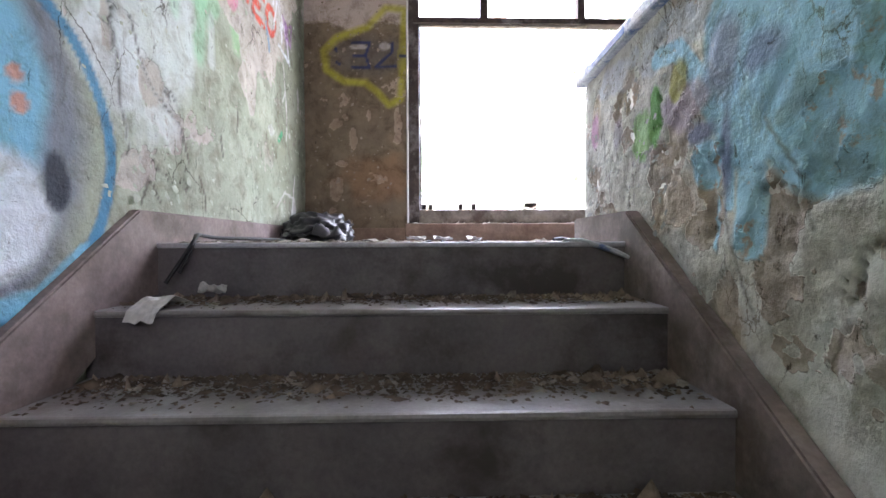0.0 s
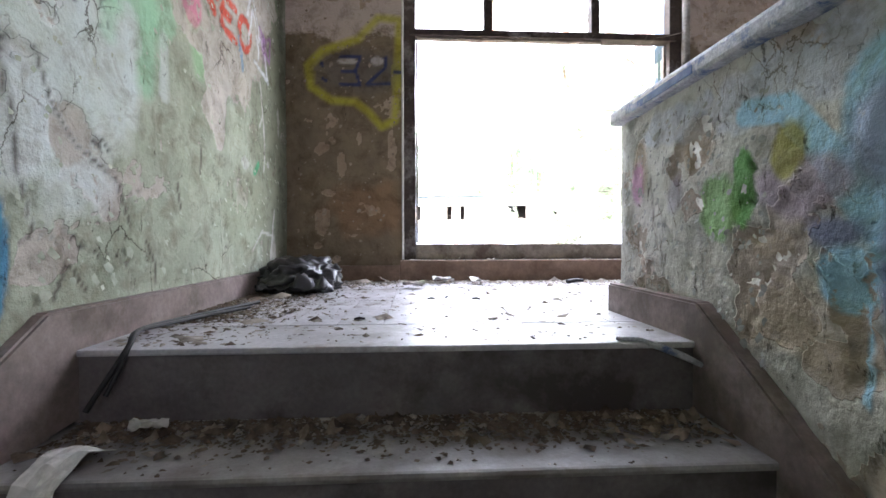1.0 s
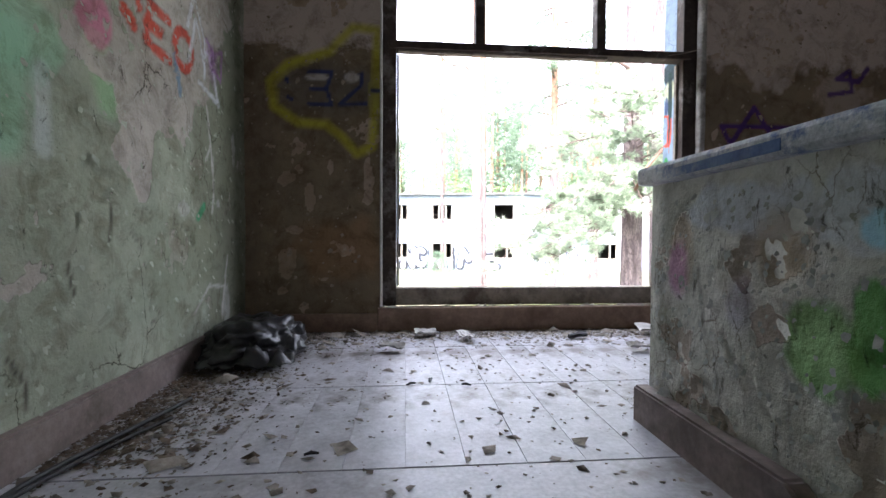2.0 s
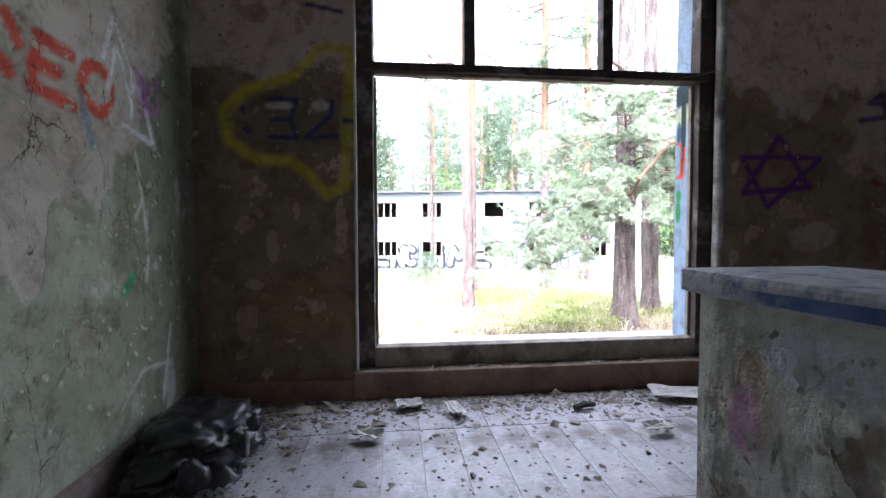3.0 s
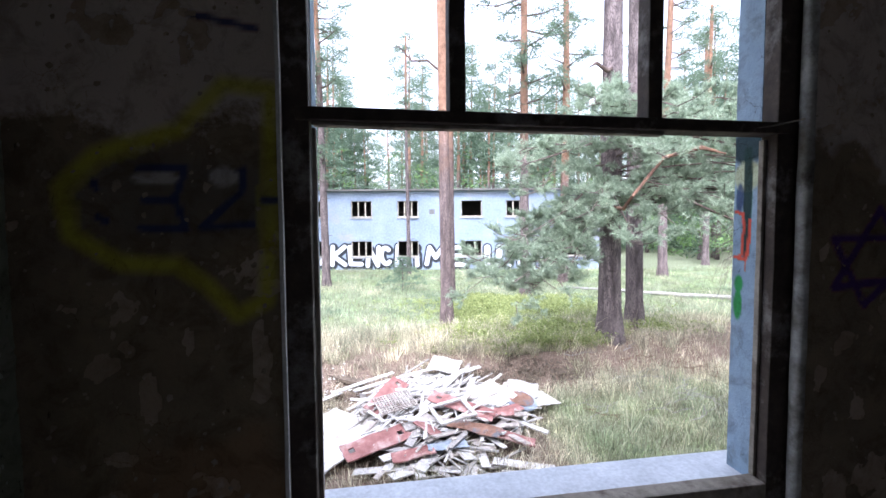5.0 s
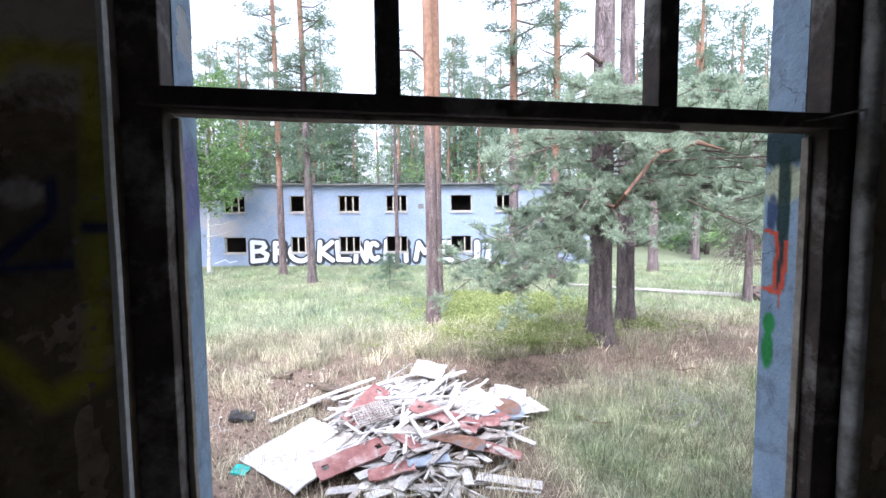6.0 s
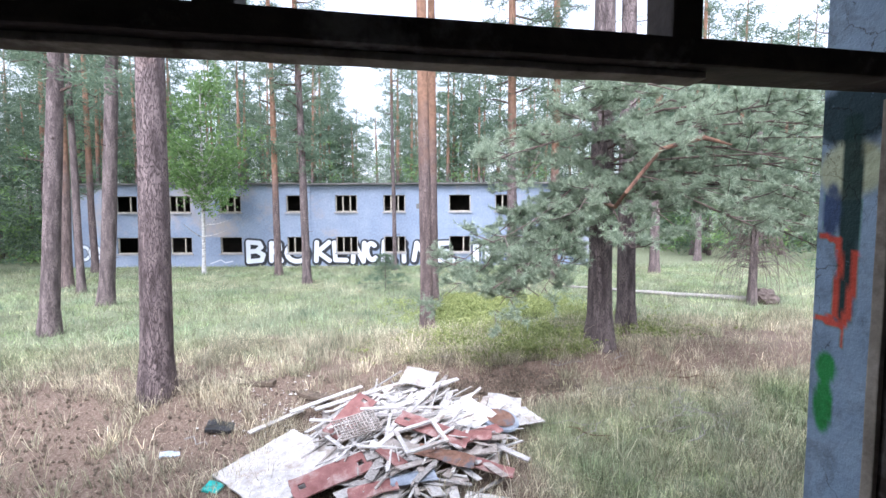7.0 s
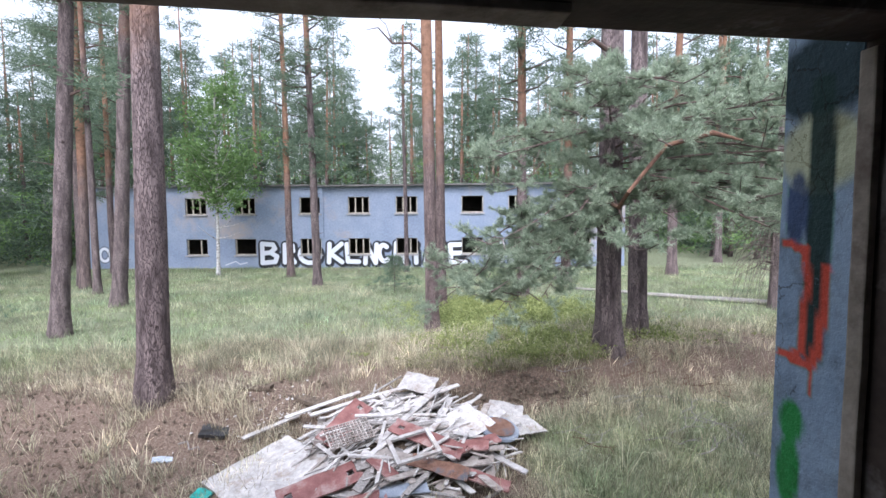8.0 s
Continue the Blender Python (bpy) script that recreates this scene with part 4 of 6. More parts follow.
def sprayed_facade():
    m, t, b = material("sprayed_blue_render", 0.85, 0.25)
    fine = noise_tex(t, 8, 3, 0.6)
    col = ramp(t, noise_tex(t, 0.35, 5, 0.65), (0.32, (0.20, 0.245, 0.33)), (0.68, (0.29, 0.335, 0.42)))
    col = mixed(t, 0.35, col, ramp(t, fine, (0.3, (0.35,) * 3), (0.7, (1.0,) * 3)), "MULTIPLY")
    sp = t.nodes.new("ShaderNodeAttribute")
    sp.attribute_name = "spray"
    t.links.new(mixed(t, sp.outputs["Alpha"], col, sp.outputs["Color"]), b.inputs["Base Color"])
    bump(t, b, fine, 0.2, 0.004)
    return m


GLYPHS = {
    "B": ([(0.12, 0), (0.12, 1), (0.7, 0.95), (0.8, 0.75), (0.55, 0.54), (0.15, 0.5)], [(0.55, 0.54), (0.9, 0.34), (0.8, 0.06), (0.12, 0)]),
    "R": ([(0.12, 0), (0.12, 1), (0.75, 0.95), (0.8, 0.65), (0.2, 0.5)], [(0.42, 0.5), (0.92, 0)]),
    "O": (circle_points(0.5, 0.5, 0.42, 14, 0, 360, 1.1),),
    "K": ([(0.15, 0), (0.15, 1)], [(0.88, 1), (0.22, 0.48), (0.95, 0)]),
    "E": ([(0.95, 0.97), (0.15, 0.95), (0.15, 0.05), (0.95, 0.03)], [(0.15, 0.5), (0.8, 0.52)]),
    "N": ([(0.1, 0), (0.1, 1), (0.9, 0.02), (0.9, 1)],),
    "C": (circle_points(0.55, 0.5, 0.42, 12, 50, 310, 1.15),),
    "i": ([(0.5, 0), (0.55, 0.58)], [(0.55, 0.92), (0.56, 0.94)]),
    "M": ([(0.05, 0), (0.15, 1), (0.5, 0.4), (0.85, 1), (0.95, 0)],),
}
band = Skin(X_END_L, 9.0, BASE - 0.15, ROWS_Z[0][1], 0.034, 131, 0.2)
band.relief *= 0.1
LETTER_WHITE, LETTER_BLACK = (0.62, 0.64, 0.68), (0.018, 0.018, 0.02)


def bubble_letters(items, low, high, fat):
    """Fat sprayed letters: a black outline with a shadow first, the white fill over it."""
    for colour, width, du, dv in ((LETTER_BLACK, fat + 0.36, 0.05, -0.05), (LETTER_WHITE, fat, 0, 0)):
        for k, (char, x0, x1) in enumerate(items):
            lo, hi, tilt = low + 0.06 * math.sin(k * 2.3), high + 0.07 * math.cos(k * 1.7), 0.09 * math.sin(k * 2.9)
            for line in GLYPHS[char]:
                band.stroke([(x0 + fat / 2 + (x1 - x0 - fat) * u + tilt * v + du, lo + (hi - lo) * v + dv) for u, v in line], width, colour, 0.97, 0.22)


bubble_letters([("B", -13.62, -12.0), ("R", -12.0, -10.85), ("O", -10.95, -9.0), ("K", -9.0, -7.55), ("E", -7.65, -6.4), ("N", -6.4, -5.2), ("C", -5.4, -4.3), ("R", -4.35, -3.15),
                ("i", -3.1, -2.2), ("M", -2.2, -0.55), ("E", -0.6, 0.92)], -1.62, -0.36, 0.31)
for k in range(6):          # more sprayed shapes, too covered to read
    x = 2.3 + 0.78 * k
    for colour, width in ((LETTER_BLACK, 0.66), (LETTER_WHITE, 0.42)):
        band.stroke([(x, -1.6), (x + 0.1 * math.sin(k), -0.45)], width, colour, 0.97, 0.25)
for k, x in enumerate((-24.5, -23.75)):
    band.stroke(circle_points(x, -1.0, 0.34, 12, 0, 330, 1.3), 0.34, LETTER_BLACK, 0.6, 0.3)
    band.stroke(circle_points(x, -1.0, 0.34, 12, 0, 330, 1.3), 0.2, LETTER_WHITE, 0.95, 0.3)
band.stroke([(-23.1, -1.1), (-23.05, -0.4)], 0.2, LETTER_WHITE, 0.95, 0.3)
band.stroke([(-23.1, -1.5), (-23.1, -1.48)], 0.22, LETTER_WHITE, 0.95, 0.3)
band.stroke([(-15.9, -1.75), (-15.2, -1.5), (-14.9, -1.7), (-14.4, -1.6)], 0.07, LETTER_WHITE, 0.7, 0.5)
painted = band.mesh("painted_band", lambda u, v, r: (u, -0.005 - 0 * r, v), sprayed_facade(), [(c - HALF, c + HALF, ROWS_Z[0][0], 0.3) for c in CENTRES])
painted.parent = house
tagged(painted, "foot of the wall sprayed with fat white letters")

# ---- plants ----
def needle_fans(centres, k, length, width, seed, droop=0.1, spread=0.0):
    """Bursts of k thin triangles round each centre."""
    rng = np.random.default_rng(seed)
    c = np.repeat(np.asarray(centres, float), k, axis=0)
    d = rng.normal(size=c.shape)
    d[:, 2] = d[:, 2] * 0.7 + 0.25 - droop
    d /= np.linalg.norm(d, axis=1, keepdims=True)
    if spread:
        c = c + rng.normal(size=c.shape) * np.array([spread, spread, spread * 0.45])
    side = np.cross(d, rng.normal(size=c.shape))
    side /= np.linalg.norm(side, axis=1, keepdims=True) + 1e-9
    ln = length * rng.uniform(0.6, 1.25, (len(c), 1))
    v = np.stack([c - side * width / 2, c + side * width / 2, c + d * ln], 1).reshape(-1, 3)
    return v, np.arange(len(v)).reshape(-1, 3)


def needle_shoots(shoots, k, length, width, seed):
    """Bottle brushes: k needles along each shoot (foot, way, reach), raked towards its tip."""
    rng = np.random.default_rng(seed)
    s = np.repeat(np.asarray(shoots, float), k, axis=0)
    way = s[:, 3:6]
    c = s[:, :3] + way * s[:, 6:] * rng.uniform(0, 1, (len(s), 1))
    d = rng.normal(size=c.shape)
    d -= way * (d * way).sum(1, keepdims=True)
    d = d / (np.linalg.norm(d, axis=1, keepdims=True) + 1e-9) + way * rng.uniform(0.4, 1.3, (len(s), 1))
    d /= np.linalg.norm(d, axis=1, keepdims=True)
    side = np.cross(d, rng.normal(size=c.shape))
    side /= np.linalg.norm(side, axis=1, keepdims=True) + 1e-9
    v = np.stack([c - side * width / 2, c + side * width / 2, c + d * length * rng.uniform(0.7, 1.2, (len(s), 1))], 1).reshape(-1, 3)
    return v, np.arange(len(v)).reshape(-1, 3)


def add_mesh(name, v, t, mat, parent=None, label=""):
    ob = new(name, raw_mesh(name, v, t, mat))
    if parent:
        ob.parent = parent
    if label:
        tagged(ob, label)
    return ob


def trunk_path(height, lean, seed, rings=22):
    rng = random.Random(seed)
    a, b = rng.uniform(-1, 1), rng.uniform(-1, 1)
    pts = []
    for k in range(rings):
        h = -0.35 + (height + 0.35) * (k / (rings - 1)) ** 1.25
        s = math.sin(h * 0.35 + seed) * 0.05
        pts.append((lean[0] * h + s * a, lean[1] * h + s * b, h))
    return pts


def trunk_radii(pts, r):
    top = pts[-1][2]
    return [max(0.02, r * (1 - 0.55 * max(0, p[2]) / top) * (1 + 0.55 * math.exp(-max(0, p[2] + 0.1) * 3.5))) for p in pts]


def pine(x, y, r, height=19, crown=8.0, mat=None, lean=(0, 0), seed=1, clumps=150, reach=1.9, k=24, label="", low=0):
    tree = empty("pine_tree", (x, y, float(ground_z(x, y))), label=label or "tall pine with bare plated trunk and high crown", category="tree", group="pines in the clearing")
    pts = trunk_path(height, lean, seed)
    v, f = tube(pts, trunk_radii(pts, r), 14, 0.10, seed)
    mesh_object("trunk", v, f, mat or BARK, tree, smooth=True)
    rng = random.Random(seed * 7 + 1)
    limbs, heads = [], []
    n = max(6, clumps // 9)
    for i in range(n):
        h = crown + (height - crown) * (i + rng.random() * 0.6) / n
        t = (h - crown) / (height - crown)
        a = rng.uniform(0, 6.283)
        out = reach * (0.35 + 1.3 * t * (1 - t) * 2) * rng.uniform(0.6, 1.15)
        base = Vector((lean[0] * h, lean[1] * h, h))
        tip = base + Vector((math.cos(a) * out, math.sin(a) * out, out * rng.uniform(-0.1, 0.35)))
        mid = (base + tip) / 2 + Vector((0, 0, rng.uniform(-0.15, 0.12) * out))
        limbs.append(tube([base, mid, tip], [0.05, 0.03, 0.01], 5))
        for q in range(9):
            w = rng.uniform(0.35, 1.08)
            p = base.lerp(tip, w) + Vector((rng.gauss(0, 0.3), rng.gauss(0, 0.3), rng.gauss(0.05, 0.16)))
            heads.append(p)
    for i in range(low):          # dead stubs on the bare trunk
        h, a = rng.uniform(1.6, crown), rng.uniform(0, 6.283)
        base = Vector((lean[0] * h, lean[1] * h, h))
        limbs.append(tube([base, base + Vector((math.cos(a), math.sin(a), 0.15)) * rng.uniform(0.35, 0.9)], [0.022, 0.006], 5))
    for v, f in limbs:
        mesh_object("bough", v, f, LIMB, tree)
    v, t = needle_fans(heads, k, 0.34, 0.035, seed, spread=0.16)
    add_mesh("crown", v, t, NEEDLES_FAR, tree)
    return tree


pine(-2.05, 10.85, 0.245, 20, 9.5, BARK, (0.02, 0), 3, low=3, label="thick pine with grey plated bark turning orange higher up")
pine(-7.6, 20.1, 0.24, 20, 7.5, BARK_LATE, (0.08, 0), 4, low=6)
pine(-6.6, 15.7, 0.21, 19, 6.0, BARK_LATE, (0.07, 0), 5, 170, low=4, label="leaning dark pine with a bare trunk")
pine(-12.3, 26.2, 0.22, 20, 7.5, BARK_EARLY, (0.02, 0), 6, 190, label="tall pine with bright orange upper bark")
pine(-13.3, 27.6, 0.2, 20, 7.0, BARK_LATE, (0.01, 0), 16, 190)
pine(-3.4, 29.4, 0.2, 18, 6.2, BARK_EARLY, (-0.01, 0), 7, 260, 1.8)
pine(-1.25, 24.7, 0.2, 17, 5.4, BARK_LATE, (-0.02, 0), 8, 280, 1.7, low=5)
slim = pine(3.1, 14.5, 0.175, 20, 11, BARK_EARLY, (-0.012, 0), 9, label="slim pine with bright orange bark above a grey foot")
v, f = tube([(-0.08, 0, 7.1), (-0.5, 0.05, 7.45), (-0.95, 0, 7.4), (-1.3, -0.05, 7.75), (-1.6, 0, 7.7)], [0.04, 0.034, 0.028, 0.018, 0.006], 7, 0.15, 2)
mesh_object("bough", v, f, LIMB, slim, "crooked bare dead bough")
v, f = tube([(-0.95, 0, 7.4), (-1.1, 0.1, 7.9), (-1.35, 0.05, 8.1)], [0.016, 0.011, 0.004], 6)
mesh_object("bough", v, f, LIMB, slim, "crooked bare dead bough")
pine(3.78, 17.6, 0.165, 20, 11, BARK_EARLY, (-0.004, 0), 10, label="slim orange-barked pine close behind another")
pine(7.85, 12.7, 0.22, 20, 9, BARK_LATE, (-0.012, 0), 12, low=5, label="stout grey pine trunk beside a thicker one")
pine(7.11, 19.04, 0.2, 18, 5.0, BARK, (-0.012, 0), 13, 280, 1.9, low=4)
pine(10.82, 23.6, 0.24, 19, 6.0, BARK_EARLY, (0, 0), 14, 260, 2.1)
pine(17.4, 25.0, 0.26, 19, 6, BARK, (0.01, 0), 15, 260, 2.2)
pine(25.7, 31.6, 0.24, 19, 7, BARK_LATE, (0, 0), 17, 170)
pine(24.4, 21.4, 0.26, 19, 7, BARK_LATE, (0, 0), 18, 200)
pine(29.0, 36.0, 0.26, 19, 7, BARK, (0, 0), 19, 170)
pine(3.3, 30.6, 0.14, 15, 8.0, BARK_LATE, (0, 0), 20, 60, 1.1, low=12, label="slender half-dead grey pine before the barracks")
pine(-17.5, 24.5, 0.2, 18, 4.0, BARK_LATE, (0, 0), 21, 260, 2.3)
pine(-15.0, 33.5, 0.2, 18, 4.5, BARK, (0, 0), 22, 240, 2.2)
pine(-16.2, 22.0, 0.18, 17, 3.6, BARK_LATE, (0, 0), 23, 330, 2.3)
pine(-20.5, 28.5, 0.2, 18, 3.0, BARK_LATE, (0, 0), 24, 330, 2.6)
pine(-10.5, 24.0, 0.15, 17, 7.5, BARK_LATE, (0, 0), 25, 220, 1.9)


def broad_pine(x, y, r, seed):
    """The near pine whose long low limbs spread towards the house."""
    z0 = float(ground_z(x, y))
    tree = empty("pine_tree", (x, y, z0), label="large pine with long low needle-laden boughs and furrowed bark", category="tree", group="pines in the clearing")
    pts = trunk_path(19, (0.0, 0.0), seed)
    v, f = tube(pts, trunk_radii(pts, r), 18, 0.12, seed)
    mesh_object("trunk", v, f, BARK_LATE, tree, smooth=True)
    rng = random.Random(seed)
    base = Vector((0, 0, -z0))
    tips = ((3.0, 9.3, 0.35, 1.9), (3.4, 8.9, 1.0, 2.1), (3.7, 9.6, 2.55, 2.9), (4.4, 8.6, 1.35, 2.3), (4.3, 8.4, 2.5, 3.2), (5.0, 8.2, 0.9, 2.0), (5.3, 8.0, 2.2, 2.9), (5.6, 8.2, 3.0, 3.6),
            (6.4, 8.0, 1.55, 2.1), (6.6, 7.8, 2.75, 2.7), (7.2, 8.3, 1.1, 1.9), (7.6, 8.2, 2.1, 2.4), (7.9, 8.6, 2.9, 3.2), (8.6, 8.7, 1.5, 2.1), (8.9, 8.9, 2.6, 2.8), (9.5, 9.3, 2.0, 2.5),
            (9.7, 9.6, 1.2, 2.0), (9.0, 8.6, 0.65, 1.7), (4.7, 9.0, 3.2, 3.9), (3.9, 9.4, 1.8, 2.6), (10.2, 10.2, 2.9, 3.2), (8.0, 9.2, 3.4, 3.8), (2.7, 9.7, 0.05, 1.5), (6.0, 8.6, 1.15, 1.8), (9.8, 8.6, 1.9, 2.3), (10.3, 9.0, 1.4, 2.1), (9.6, 8.7, 0.9, 1.8), (10.6, 9.4, 2.3, 2.7),
            (3.7, 9.2, 0.1, 1.5), (4.1, 9.1, 0.15, 1.6), (4.3, 9.0, 0.5, 1.7), (3.8, 9.1, 0.5, 1.7), (3.5, 9.3, -0.05, 1.4), (3.3, 9.0, 0.25, 1.6), (3.9, 9.0, 0.5, 1.8), (2.9, 9.3, 0.65, 1.9), (4.4, 9.2, 0.4, 1.6), (3.3, 9.6, 0.2, 1.5), (3.5, 9.0, 2.2, 2.9), (4.9, 8.3, 3.0, 3.6), (8.4, 8.2, 2.6, 2.9), (8.8, 8.2, 2.0, 2.4), (9.2, 8.4, 1.5, 2.1), (8.3, 8.0, 1.6, 2.2), (9.4, 8.8, 2.9, 3.2), (7.6, 8.0, 2.9, 3.2), (8.0, 8.0, 1.1, 1.9), (9.0, 8.3, 1.0, 1.8))
    limbs, twigs, shoots = [], [], []
    for tx, ty, tz, hz in tips:
        a, b = Vector((0, 0, hz)) + base, Vector((tx - x, ty - y, tz)) + base
        m1 = a.lerp(b, 0.4) + Vector((rng.uniform(-0.15, 0.15), rng.uniform(-0.15, 0.15), rng.uniform(0.1, 0.4)))
        m2 = a.lerp(b, 0.75) + Vector((rng.uniform(-0.15, 0.15), 0, rng.uniform(0.0, 0.25)))
        limbs.append(tube([a, m1, m2, b], [0.02, 0.017, 0.012, 0.005], 6, 0.3, tx))
        along = (b - a).normalized()
        across = along.cross(Vector((0, 0, 1))).normalized()
        for q in range(23):          # side branches, each a flat spray of needle shoots
            w = rng.uniform(0.12, 1.04)
            root = a.lerp(m1, w / 0.4) if w < 0.4 else m1.lerp(m2, (w - 0.4) / 0.35) if w < 0.75 else m2.lerp(b, (w - 0.75) / 0.25)
            way = (along * rng.uniform(0.2, 1.0) + across * rng.choice((-1, 1)) * rng.uniform(0.3, 1.0) + Vector((0, 0, rng.uniform(-0.25, 0.55)))).normalized()
            end = root + way * rng.uniform(0.22, 0.55)
            twigs.append(tube([root, root.lerp(end, 0.6) - Vector((0, 0, 0.03)), end], [0.009, 0.007, 0.004], 4))
            for k in range(8):
                foot = root.lerp(end, rng.uniform(0.35, 1.0))
                out = (way * 0.7 + Vector((rng.gauss(0, 0.6), rng.gauss(0, 0.6), rng.gauss(0.25, 0.4)))).normalized()
                shoots.append((*foot, *out, rng.uniform(0.1, 0.22)))
    limbs.append(tube([Vector((0, 0, 1.6)) + base, Vector((-1.5, -3.0, 1.45)) + base, Vector((-1.72, -3.6, 1.62)) + base, Vector((-1.25, -3.62, 2.18)) + base, Vector((-0.7, -3.7, 2.33)) + base, Vector((-0.3, -3.72, 2.24)) + base],
                      [0.045, 0.028, 0.024, 0.026, 0.034, 0.012], 8, 0.3, 3))
    limbs.insert(0, tube([Vector((0, 0, 4.75)) + base, Vector((-0.3, -0.3, 4.6)) + base, Vector((-0.62, -0.4, 4.72)) + base, Vector((-0.8, -0.4, 4.6)) + base], [0.06, 0.05, 0.04, 0.012], 8, 0.2, 6))
    for k, (v, f) in enumerate(limbs):
        mesh_object("bough", v, f, BRANCH if k == len(limbs) - 1 else LIMB, tree, "crooked bough with orange flaking bark" if k == len(limbs) - 1 else "")
    for i in range(60):          # bare dead twigs under the boughs
        tx, ty, tz, hz = tips[rng.randrange(len(tips))]
        p = Vector((tx - x, ty - y, tz)).lerp(Vector((0, 0, hz)), rng.uniform(0.2, 0.8)) + base
        e = p + Vector((rng.gauss(0, 0.3), rng.gauss(0, 0.3), -rng.uniform(0.1, 0.5)))
        twigs.append(tube([p, p.lerp(e, 0.5) + Vector((rng.gauss(0, 0.06), 0, 0.05)), e], [0.008, 0.005, 0.002], 4))
    v, f = joined_tubes(twigs)
    tagged(mesh_object("twig_mass", v, f, TWIG, tree, "thin grey-brown twigs"), kind="stuff")
    v, t = needle_shoots(shoots, 50, 0.08, 0.0095, seed)
    add_mesh("needles", v, t, NEEDLES, tree, "dense blue-green needles")
    return tree


broad_pine(6.5, 11.6, 0.265, 5)


def sapling(x, y, h, spread, seed, mat, count=130, length=0.14, label="young pine sapling with soft green needles"):
    z0 = float(ground_z(x, y))
    tree = empty("pine_sapling", (x, y, z0), label=label, category="sapling", group="saplings in the grass")
    v, f = tube([(0, 0, -0.1), (0.02, 0, h * 0.5), (0, 0.02, h)], [0.02, 0.014, 0.004], 6)
    mesh_object("stem", v, f, TWIG, tree)
    rng = random.Random(seed)
    heads, tw = [], []
    for i in range(count):
        q = rng.random() ** 0.8
        a, rr = rng.uniform(0, 6.283), spread * (1 - 0.8 * q) * rng.random() ** 0.5
        heads.append((math.cos(a) * rr, math.sin(a) * rr, 0.12 * h + q * h * 0.9))
        if i % 5 == 0:
            tw.append(tube([(0, 0, heads[-1][2] * 0.9), heads[-1]], [0.008, 0.003], 4))
    v, f = joined_tubes(tw)
    tagged(mesh_object("twig_mass", v, f, TWIG, tree), kind="stuff")
    v, t = needle_fans(heads, 26, length, 0.012, seed, 0.05)
    add_mesh("needles", v, t, mat, tree)


sapling(2.3, 21.5, 1.5, 1.3, 1, NEEDLES_FAR, 150, 0.2)
sapling(-5.9, 11.2, 1.3, 0.9, 2, NEEDLES, 170)
sapling(-4.4, 8.2, 0.7, 0.6, 3, NEEDLES, 120)
sapling(-9.8, 17.0, 1.5, 1.2, 4, NEEDLES_FAR, 150, 0.2)

# thin dead pine with drooping twigs, and the log that ends at it
dead = empty("dead_pine", (14.1, 15.3, float(ground_z(14.1, 15.3))), label="thin dead pine with drooping bare twigs beside the log", category="tree")
pts = trunk_path(7, (0.01, 0), 31, 10)
v, f = tube(pts, trunk_radii(pts, 0.13), 9, 0.1, 2)
mesh_object("trunk", v, f, BARK_LATE, dead, smooth=True)
rng = random.Random(12)
tw = []
for i in range(190):
    h, a, o = rng.uniform(1.2, 3.6), rng.uniform(0, 6.283), rng.uniform(0.4, 1.5)
    c = (math.cos(a), math.sin(a))
    drop, kink = rng.uniform(0.4, 1.4), rng.uniform(-0.25, 0.25)
    tw.append(tube([(0, 0, h), (c[0] * o * 0.5, c[1] * o * 0.5, h + 0.08), ((c[0] + kink * c[1]) * o * 0.85, (c[1] - kink * c[0]) * o * 0.85, h - drop * 0.3), ((c[0] + kink * c[1]) * o, (c[1] - kink * c[0]) * o, h - drop)], [0.013, 0.01, 0.007, 0.003], 4))
v, f = joined_tubes(tw)
tagged(mesh_object("twig_mass", v, f, TWIG, dead), kind="stuff")
v, t = needle_fans([(rng.gauss(0, 0.9), rng.gauss(0, 0.9), rng.uniform(2.4, 5.5)) for i in range(420)], 24, 0.2, 0.016, 8, 0.2)
add_mesh("crown", v, t, NEEDLES, dead)
a, b = Vector((9.6, 20.6, 0)), Vector((14.5, 15.7, 0))
pts = [a.lerp(b, k / 9) for k in range(10)]
pts = [(p.x + 0.05 * math.sin(k), p.y, float(ground_z(p.x, p.y)) + 0.09 + 0.02 * k / 9) for k, p in enumerate(pts)]
v, f = tube(pts, [0.045 + 0.006 * k for k in range(10)], 9, 0.2, 4)
log = mesh_object("fallen_log", v, f, DEADWOOD, smooth=True)
tagged(log, "long grey fallen trunk lying in the grass", "log")
bm = bmesh.new()
bmesh.ops.create_icosphere(bm, subdivisions=3, radius=0.42)
for q in bm.verts:
    q.co *= 0.75 + 0.7 * abs(noise.noise(q.co * 6))
    q.co.z *= 0.75
stump = part("root_plate", bm, TWIG)
stump.location = (14.75, 15.45, float(ground_z(14.75, 15.45)) + 0.22)
tagged(stump, "weathered torn root plate at the end of the log", "stump")

